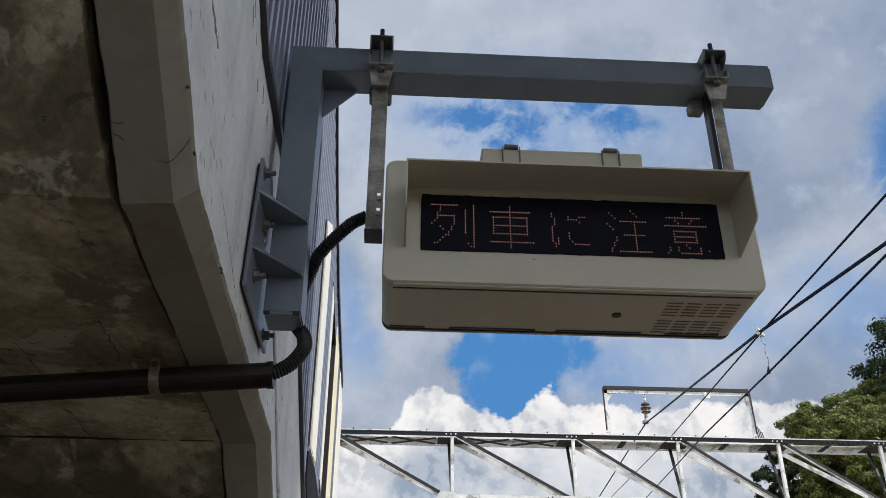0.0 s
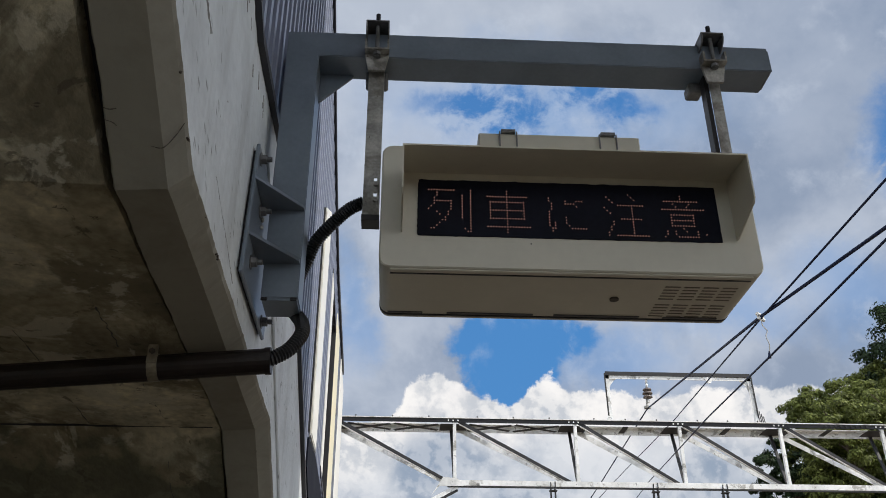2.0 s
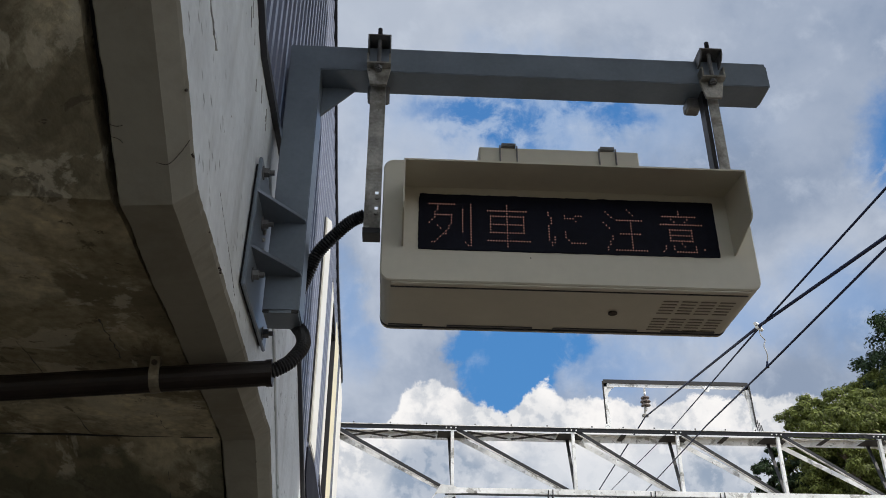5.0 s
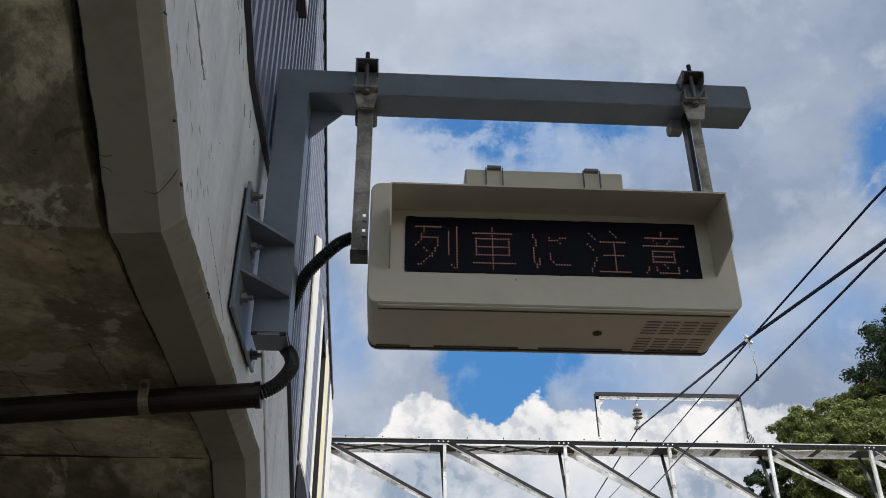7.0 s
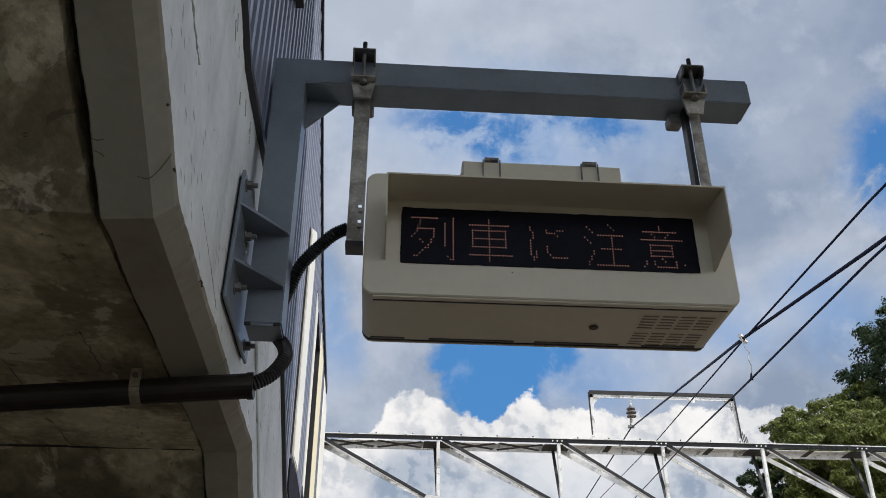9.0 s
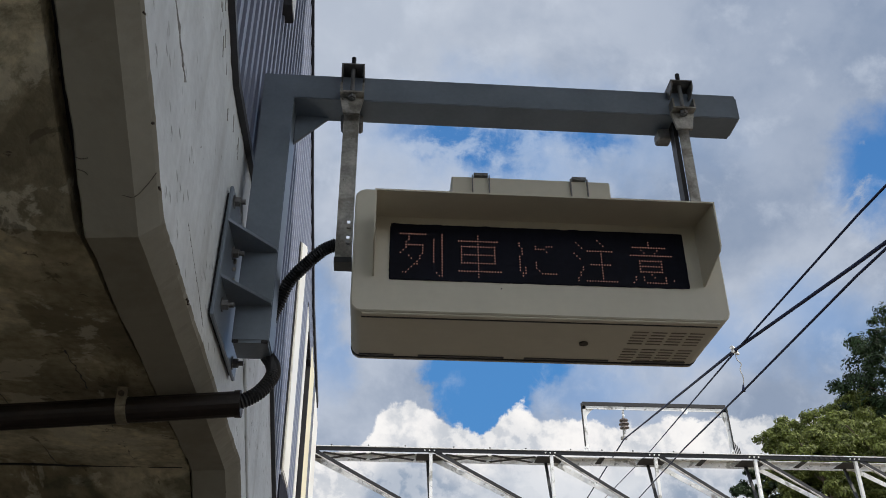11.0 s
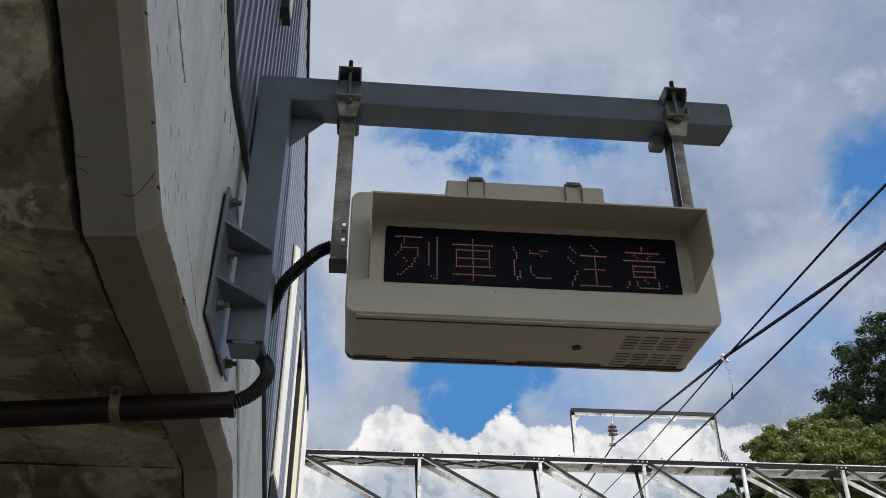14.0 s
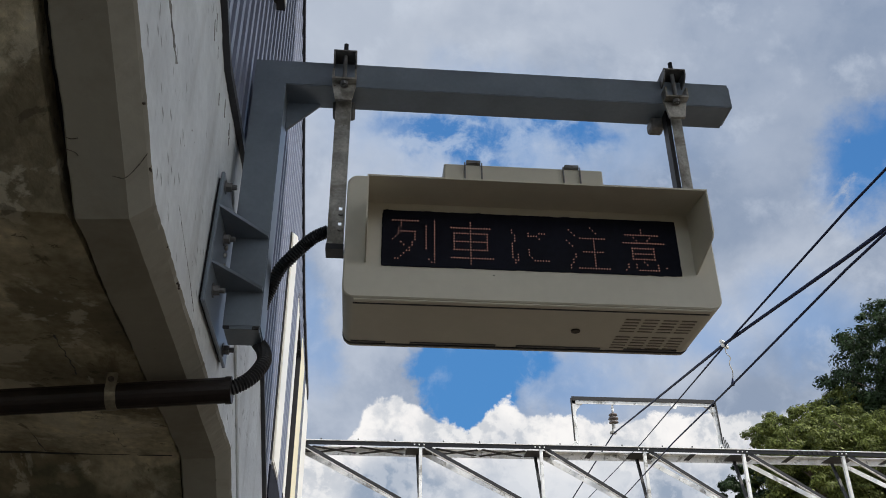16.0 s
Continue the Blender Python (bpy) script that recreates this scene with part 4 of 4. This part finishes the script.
    box(bm, 0, 0.042, 0, 0.0046, Z0 - 0.0015, Z0 + 0.001)
    slot = mesh_of("vent_slot", bm, mat("vent_shadow", (0.20, 0.175, 0.135), 0.6))
    for i in range(4):
        for j in range(11):
            if j != 5:
                v = new("vent_slot", slot)
                v.parent = body
                v.location = (0.735 + 0.053 * i, 2.166 + 0.0188 * j, 0)
    bm = bmesh.new()
    rod(bm, (0.612, 2.25, Z0 - 0.004), (0.612, 2.25, Z0 + 0.002), 0.013, 16)
    part("drain_plug", bm, M_RUST, sg)
    # cover on top with two toggle latches
    bm = bmesh.new()
    box(bm, 0.244, 0.745, 2.26, 2.36, Z1 - 0.01, 3.150)
    bevel(bm, 0.004, 1)
    cover = part("top_cover", bm, M_CREAM, sg, "cream cover box on the roof of the sign")
    for x in (0.335, 0.645):
        bm = bmesh.new()
        box(bm, x - 0.028, x - 0.0245, 2.252, 2.258, 3.0, 3.152)
        box(bm, x + 0.0245, x + 0.028, 2.252, 2.258, 3.0, 3.152)
        box(bm, x - 0.022, x + 0.022, 2.248, 2.266, 3.147, 3.157)
        part("latch", bm, M_GALVDARK, cover)
    bm = bmesh.new()
    rod(bm, (0.36, Y0 - 0.001, 2.664), (0.36, Y0 + 0.002, 2.664), 0.002, 8)
    part("rivet", bm, M_FLASH, sg)
    return sg


build_sign()


# ---------- conduit and pipe ----------
def build_conduit():
    c = thing("flexible_conduit", "black corrugated flexible conduit looping behind the bracket post", "conduit")
    ctrl = [(-0.099, 2.300, 2.910), (-0.139, 2.312, 2.895), (-0.178, 2.335, 2.870), (-0.236, 2.365, 2.815), (-0.263, 2.385, 2.758), (-0.287, 2.392, 2.69), (-0.292, 2.390, 2.63), (-0.283, 2.365, 2.575), (-0.258, 2.320, 2.525), (-0.251, 2.290, 2.478), (-0.276, 2.268, 2.425), (-0.310, 2.257, 2.396), (-0.338, 2.255, 2.384)]
    fine = spline(ctrl, 60)
    pts, run = [fine[0]], 0.0
    for a, b in zip(fine, fine[1:]):
        run += (b - a).length
        if run >= 0.0036:
            pts.append(b)
            run = 0.0
    bm = bmesh.new()
    tube(bm, pts, lambda i: 0.0208 if i % 2 else 0.0178, 12)
    part("corrugated_tube", bm, M_BLACK, c)
    p = thing("conduit_pipe", "dark brown painted steel conduit pipe strapped under the soffit", "pipe")
    a, b = Vector((-0.325, 2.255, 2.383)), Vector((-2.55, 2.255, 2.19))
    bm = bmesh.new()
    rod(bm, a, b, 0.034, 20)
    part("pipe", bm, M_PIPE, p, smooth=False)
    bm = bmesh.new()
    rod(bm, a + Vector((0.004, 0, 0)), a - Vector((0.012, 0, 0.001)), 0.0365, 20)
    part("coupling", bm, M_PIPE, p)
    s = thing("pipe_strap", "worn metal pipe strap screwed to the soffit", "strap")
    q = a + (b - a) * ((0.325 - 0.622) / (0.325 - 2.55))
    bm = bmesh.new()
    d = (b - a).normalized()
    rod(bm, q - d * 0.013, q + d * 0.013, 0.0365, 20)
    box(bm, q.x - 0.013, q.x + 0.013, q.y - 0.040, q.y - 0.034, q.z, q.z + 0.05)
    box(bm, q.x - 0.013, q.x + 0.013, q.y + 0.034, q.y + 0.040, q.z, q.z + 0.05)
    part("strap", bm, M_STRAP, s)
    bm = bmesh.new()
    rod(bm, (q.x, q.y - 0.042, q.z + 0.03), (q.x, q.y - 0.048, q.z + 0.03), 0.008, 6)
    part("screw", bm, M_RUST, s)


build_conduit()


# ---------- gantry ----------
GY0, GY1, GZT, GZB = 22.0, 22.62, 8.70, 7.02
POSTS = [-1.62, 1.447, 4.51, 7.20, 9.82, 12.50, 15.2, 17.9]


def build_gantry():
    """A beam of triangular section: two upper chords, one lower chord under the front one."""
    g = thing("overhead_line_gantry", "weathered lattice steel gantry beam across the tracks", "gantry")
    xa, xb = POSTS[0] - 3.2, POSTS[-1]
    bm = bmesh.new()
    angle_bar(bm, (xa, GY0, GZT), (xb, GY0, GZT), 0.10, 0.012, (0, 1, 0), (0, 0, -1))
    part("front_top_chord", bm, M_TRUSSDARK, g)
    bm = bmesh.new()
    bar(bm, (xa, GY0 - 0.012, GZT + 0.012), (xb, GY0 - 0.012, GZT + 0.012), 0.05, 0.02, (0, 1, 0))
    part("top_rail", bm, M_TRUSS, g)
    bm = bmesh.new()
    angle_bar(bm, (xa, GY1, GZT), (xb, GY1, GZT), 0.17, 0.012, (0, -1, 0), (0, 0, -1))
    part("rear_top_chord", bm, M_TRUSS, g)
    bm = bmesh.new()
    angle_bar(bm, (POSTS[1] - 0.15, GY0, GZB), (xb, GY0, GZB), 0.13, 0.012, (0, 1, 0), (0, 0, 1))
    part("bottom_chord", bm, M_TRUSS, g)
    bm = bmesh.new()
    bar(bm, (POSTS[1] - 0.15, GY0 + 0.02, GZB - 0.03), (xb, GY0 + 0.02, GZB - 0.03), 0.05, 0.03, (0, 1, 0))
    part("lower_rail", bm, M_TRUSSDARK, g)
    bm = bmesh.new()
    prism(bm, [(POSTS[1] - 0.55, GZB - 0.26), (POSTS[1] - 0.35, GZB - 0.03), (POSTS[1] + 0.25, GZB - 0.02), (POSTS[1] + 0.10, GZB + 0.16), (POSTS[1] - 0.25, GZB + 0.20)], "y", GY0 - 0.03, GY0 - 0.018)
    part("end_gusset", bm, M_TRUSS, g)
    for x in POSTS:
        bm = bmesh.new()
        angle_bar(bm, (x, GY0 + 0.01, GZB), (x, GY0 + 0.01, GZT), 0.075, 0.010, (1, 0, 0), (0, 1, 0))
        part("front_post", bm, M_TRUSS, g)
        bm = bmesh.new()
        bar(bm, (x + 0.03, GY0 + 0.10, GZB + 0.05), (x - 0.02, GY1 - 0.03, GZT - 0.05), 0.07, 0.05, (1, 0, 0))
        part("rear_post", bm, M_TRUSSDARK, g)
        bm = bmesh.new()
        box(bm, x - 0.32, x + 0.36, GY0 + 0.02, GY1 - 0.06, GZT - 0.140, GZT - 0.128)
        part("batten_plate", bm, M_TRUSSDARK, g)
        for dx in (-0.12, 0.0, 0.12):
            bm = bmesh.new()
            rod(bm, (x + dx, GY0 - 0.006, GZT - 0.05), (x + dx, GY0 - 0.03, GZT - 0.05), 0.02, 6)
            part("bolt", bm, M_TRUSS, g)
    for a, b in zip(POSTS, POSTS[1:]):
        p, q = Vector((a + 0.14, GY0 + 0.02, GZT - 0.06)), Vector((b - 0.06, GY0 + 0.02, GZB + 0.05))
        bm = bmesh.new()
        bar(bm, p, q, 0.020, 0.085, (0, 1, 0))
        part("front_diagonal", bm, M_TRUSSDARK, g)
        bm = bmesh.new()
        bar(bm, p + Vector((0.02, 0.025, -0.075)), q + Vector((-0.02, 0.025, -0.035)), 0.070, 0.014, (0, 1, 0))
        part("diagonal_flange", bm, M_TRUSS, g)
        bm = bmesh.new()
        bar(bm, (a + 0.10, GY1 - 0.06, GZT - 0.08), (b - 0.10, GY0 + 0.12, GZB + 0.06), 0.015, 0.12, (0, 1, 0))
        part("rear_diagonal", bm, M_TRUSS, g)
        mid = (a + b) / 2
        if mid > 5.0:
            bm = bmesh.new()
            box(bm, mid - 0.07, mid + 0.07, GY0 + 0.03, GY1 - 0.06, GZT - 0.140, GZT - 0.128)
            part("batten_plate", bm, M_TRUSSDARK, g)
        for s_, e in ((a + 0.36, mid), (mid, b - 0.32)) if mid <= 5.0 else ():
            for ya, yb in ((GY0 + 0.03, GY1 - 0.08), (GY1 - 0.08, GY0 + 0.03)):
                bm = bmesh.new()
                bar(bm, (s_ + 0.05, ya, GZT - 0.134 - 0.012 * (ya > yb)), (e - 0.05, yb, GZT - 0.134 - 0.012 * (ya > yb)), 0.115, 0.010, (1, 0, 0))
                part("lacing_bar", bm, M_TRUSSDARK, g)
        for k in range(3):
            bm = bmesh.new()
            xx = a + (b - a) * (0.2 + 0.3 * k)
            rod(bm, (xx, GY0 + 0.01, GZT), (xx, GY0 + 0.01, GZT + 0.07), 0.018, 6)
            part("stud", bm, M_TRUSSDARK, g)
    # knee strut from the end of the bottom chord down to the mast
    # the dark lower bar colours in the strut's shaded underside
    for dz, w, m, nm in ((0.0, 0.10, M_TRUSS, "knee_strut"), (-0.085, 0.05, M_TRUSSDARK, "strut_shade")):
        bm = bmesh.new()
        bar(bm, (POSTS[1] + 0.10, GY0 + 0.05, GZB - 0.02 + dz), (POSTS[0] - 3.0, GY0 + 0.05, GZB - 3.35 + dz), 0.08, w, (0, 1, 0))
        part(nm, bm, m, g)
    # clips under the bottom chord
    for x in (3.90, 6.45, 8.19):
        bm = bmesh.new()
        box(bm, x - 0.075, x - 0.050, GY0 - 0.02, GY0 + 0.10, GZB - 0.30, GZB + 0.10)
        box(bm, x + 0.035, x + 0.060, GY0 - 0.02, GY0 + 0.10, GZB - 0.34, GZB + 0.12)
        box(bm, x - 0.10, x + 0.09, GY0 - 0.03, GY0 + 0.11, GZB - 0.11, GZB - 0.085)
        bevel(bm, 0.004, 1)
        part("hanging_clip", bm, M_TRUSSDARK, g)
    # row of bolt heads on a splice of the top chord
    for k in range(9):
        bm = bmesh.new()
        x = 11.05 + 0.135 * k
        rod(bm, (x, GY0 - 0.004, GZT - 0.045), (x, GY0 - 0.04, GZT - 0.045), 0.030, 6)
        part("splice_bolt", bm, M_TRUSSDARK, g)
    for x in (POSTS[0] - 3.0, POSTS[-1] - 0.2):
        for y in (GY0, GY1):
            bm = bmesh.new()
            rod(bm, (x, y, 0), (x, y, GZT), 0.12, 12)
            part("mast", bm, M_TRUSS, g)
    # portal frame for the feeder insulator
    f = new("feeder_frame")
    f.parent = g
    f["label"] = "light steel angle frame bolted on top of the gantry"
    xl, xr, zt = 5.46, 9.33, 10.03
    for nm, p, q in (("frame_top", (xl, 22.1, zt), (xr, 22.1, zt)), ("frame_leg", (xl + 0.02, 22.1, GZT), (xl, 22.1, zt)), ("frame_leg", (xr + 0.03, 22.1, GZT), (xr, 22.1, zt))):
        bm = bmesh.new()
        if nm == "frame_top":
            bar(bm, Vector(p) - Vector((0, 0.01, 0)), Vector(q) - Vector((0, 0.01, 0)), 0.03, 0.10, (0, 1, 0))
            part(nm, bm, M_TRUSSDARK, f)
            bm = bmesh.new()
            p, q = Vector(p) - Vector((0, 0, 0.055)), Vector(q) - Vector((0, 0, 0.055))
        angle_bar(bm, p, q, 0.09, 0.010, (0, 1, 0), (0, 0, -1) if nm == "frame_top" else ((1, 0, 0) if p[0] < 7 else (-1, 0, 0)))
        part(nm, bm, M_TRUSS, f)
    for x, s in ((xl, 1), (xr, -1)):
        bm = bmesh.new()
        prism(bm, [(x, zt - 0.06), (x + 0.36 * s, zt - 0.10), (x + 0.24 * s, zt - 0.18), (x + 0.13 * s, zt - 0.30), (x + 0.08 * s, zt - 0.44), (x, zt - 0.46)], "y", 22.115, 22.125)
        part("corner_gusset", bm, M_TRUSS, f)
        bm = bmesh.new()
        bar(bm, (x - 0.02 * s + (0.02 if s > 0 else 0.03), 22.08, GZT), (x - 0.02 * s, 22.08, zt), 0.035, 0.02, (1, 0, 0))
        part("leg_edge", bm, M_TRUSSDARK, f)
        bm = bmesh.new()
        prism(bm, [(x - 0.09, GZT), (x + 0.12, GZT), (x + 0.03, GZT + 0.16), (x - 0.03, GZT + 0.16)], "y", 22.06, 22.08)
        part("foot_gusset", bm, M_TRUSS, f)
    for k in range(4):
        bm = bmesh.new()
        bar(bm, (xr + 0.06 + 0.045 * k, 22.06, GZT + 0.01), (xr + 0.03 + 0.045 * k, 22.06, GZT + 0.42 - 0.07 * k), 0.02, 0.018, (0, 1, 0))
        part("foot_rung", bm, M_TRUSSDARK, f)
    bm = bmesh.new()
    prism(bm, [(8.10, zt - 0.10), (8.30, zt - 0.10), (8.26, zt - 0.22), (8.18, zt - 0.24)], "y", 22.07, 22.09)
    part("wire_bracket", bm, M_TRUSS, f)
    s = thing("insulator_string", "dark porcelain disc insulator string hanging from the frame", "insulator")
    bm = bmesh.new()
    rod(bm, (6.56, 22.14, zt - 0.06), (6.50, 22.14, 9.16), 0.022, 8)
    part("hanger_rod", bm, M_GALV, s)
    for z, r in ((9.62, 0.115), (9.52, 0.135), (9.42, 0.125)):
        bm = bmesh.new()
        rod(bm, (6.545, 22.14, z - 0.022), (6.545, 22.14, z + 0.012), r, 16, r * 0.92)
        rod(bm, (6.545, 22.14, z + 0.012), (6.545, 22.14, z + 0.05), r * 0.55, 12, 0.04)
        part("disc", bm, M_PORC, s)
    for z in (9.93, 9.84, 9.75, 9.30):
        bm = bmesh.new()
        bmesh.ops.create_uvsphere(bm, u_segments=8, v_segments=6, radius=0.045, matrix=Matrix.Translation((6.55, 22.14, z)) @ Matrix.Diagonal((0.8, 0.6, 1.2, 1)))
        part("shackle", bm, M_TRUSS, s, smooth=True)
    bm = bmesh.new()
    box(bm, 6.43, 6.58, 22.09, 22.19, 9.10, 9.16)
    part("wire_clamp", bm, M_GALV, s)


build_gantry()


def wire(name, label, pts, r):
    bm = bmesh.new()
    run = [Vector(a).lerp(Vector(b), k / 6) for a, b in zip(pts, pts[1:]) for k in range(6)] + [Vector(pts[-1])]
    tube(bm, run, r, 8)
    w = thing(name, label, "wire", group="overhead wires")
    part("cable", bm, M_WIRE, w, smooth=True)


wire("feeder_wire", "thick dark feeder wire held by the insulator string", [(4.3, -6.0, 3.9), (4.24, 2.0, 4.81), (4.18, 6.5, 5.39), (4.11, 9.13, 5.74), (6.50, 22.14, 9.10), (6.94, 30.0, 9.19), (7.6, 45.0, 9.3)], 0.018)
wire("contact_wire", "thin dark overhead wire above the tracks", [(3.7, -6.0, 5.0), (3.9, 2.0, 5.32), (3.98, 6.0, 5.56), (4.11, 9.13, 5.72), (7.12, 22.0, 8.76), (7.32, 30.0, 9.16), (7.6, 45.0, 9.6)], 0.0115)
wire("guy_wire", "thin dark overhead wire below the feeder", [(3.6, -6.0, 4.5), (3.85, 2.0, 4.85), (3.965, 6.2, 5.10), (4.124, 9.13, 5.249), (5.12, 14.0, 6.19), (7.14, 25.0, 7.94), (9.5, 40.0, 9.6)], 0.012)


def build_wire_clamp():
    c = thing("wire_clamp", "pale metal clamp joining two wires with a dropper", "clamp")
    for k, (dx, dz, r) in enumerate(((0, 0, 0.030), (-0.02, 0.035, 0.022), (0.02, -0.03, 0.020))):
        bm = bmesh.new()
        rod(bm, (4.11 + dx - 0.02, 9.12, 5.735 + dz), (4.11 + dx + 0.02, 9.15, 5.735 + dz), r, 10)
        part("clamp_plate", bm, M_WHITE, c)
    bm = bmesh.new()
    tube(bm, spline([(4.11, 9.13, 5.72), (4.115, 9.13, 5.63), (4.155, 9.13, 5.57), (4.13, 9.13, 5.50), (4.15, 9.13, 5.40), (4.128, 9.13, 5.26)], 6), 0.006, 6)
    part("dropper", bm, M_GALV, c)
    bm = bmesh.new()
    rod(bm, (4.126, 9.13, 5.24), (4.135, 9.13, 5.32), 0.022, 8, 0.008)
    part("dropper_clip", bm, M_WIRE, c)


build_wire_clamp()


# ---------- trees ----------
def build_tree(x, y, h, rad, seed, material):
    rnd = random.Random(seed)
    z0 = hill(x, y) - 0.3
    t = thing("broadleaf_tree", "dense green broadleaf tree on the slope beside the tracks", "tree", (x, y, z0), "trees on the slope")
    bm = bmesh.new()
    rod(bm, (0, 0, 0), (0.2, 0, h * 0.75), 0.32, 9, 0.08)
    for k in range(7):
        a, zz = rnd.uniform(0, 6.28), h * rnd.uniform(0.3, 0.65)
        rod(bm, (0.1, 0, zz), (rad * 0.7 * math.cos(a), rad * 0.7 * math.sin(a), zz + rnd.uniform(1.0, 3.0)), 0.12, 6, 0.03)
    part("trunk", bm, M_BARK, t)
    verts, faces = [], []
    mid, rz = h * 0.60, h * 0.41
    big = rad > 6
    # sprays of leaves in flattened pads, with dark gaps between them
    for k in range(420 if big else 190):
        d = Vector((rnd.gauss(0, 1), rnd.gauss(0, 1), rnd.gauss(0, 1))).normalized()
        f = rnd.uniform(0.80, 1.03) if rnd.random() < 0.72 else rnd.uniform(0.35, 0.8)
        lump = 1.0 + 0.11 * noise.noise((d.x * 2.3 + seed, d.y * 2.3, d.z * 2.3))
        c = Vector((d.x * rad * f * lump, d.y * rad * f * lump, mid + d.z * rz * f * lump))
        cr = rad * (rnd.uniform(0.07, 0.16) if big else rnd.uniform(0.10, 0.21))
        lean = Vector((d.x, d.y, 0)) * 0.45
        for m in range(190):
            e = Vector((rnd.gauss(0, 1), rnd.gauss(0, 1), rnd.gauss(0.3, 0.7))).normalized()
            q_ = rnd.uniform(0.35, 1.1)
            p = c + Vector((e.x, e.y, e.z * 0.72 - 0.25 * (e.x * lean.x + e.y * lean.y))) * cr * q_
            nrm = (e + Vector((rnd.gauss(0, 0.4), rnd.gauss(0, 0.4), rnd.gauss(0, 0.3) + 0.25))).normalized()
            s = nrm.cross(Vector((rnd.random(), rnd.random(), 0.1))).normalized()
            q = nrm.cross(s)
            w = rnd.uniform(0.08, 0.18) if big else rnd.uniform(0.06, 0.14)
            i = len(verts)
            verts += [p + s * w, p + q * w * 0.55, p - s * w, p - q * w * 0.55]
            faces.append((i, i + 1, i + 2, i + 3))
    me = bpy.data.meshes.new("crown")
    me.from_pydata([tuple(v) for v in verts], [], faces)
    me.materials.append(material)
    ob = new("crown", me)
    ob.parent = t
    return t


for k, (tx, ty, th, tr_, dark) in enumerate(((42.9, 62, 17.4, 7.1, True), (34.2, 59, 8.8, 4.0, False), (31.6, 59, 10.4, 3.2, False), (29.5, 60, 11.6, 2.8, False), (26.9, 60, 10.6, 2.6, True), (38.5, 55, 6.6, 4.2, False), (33.0, 54, 7.6, 3.8, False), (49.0, 64, 18.0, 6.5, True), (36.6, 63, 11.2, 3.0, False), (39.2, 61, 9.6, 3.4, True), (37.6, 60, 7.4, 3.6, False), (29.0, 55, 9.5, 3.6, False), (43.5, 56, 6.5, 4.2, False))):
    build_tree(tx, ty, th, tr_, 11 + k, M_LEAFDARK if dark else M_LEAF)


def motions():
    walk(sky_shell, [(0.0, pose(0, 0, 0, 0, 0, 0)), (16.0, pose(0, 0, 0, 0, 0, 0.7))])


motions()
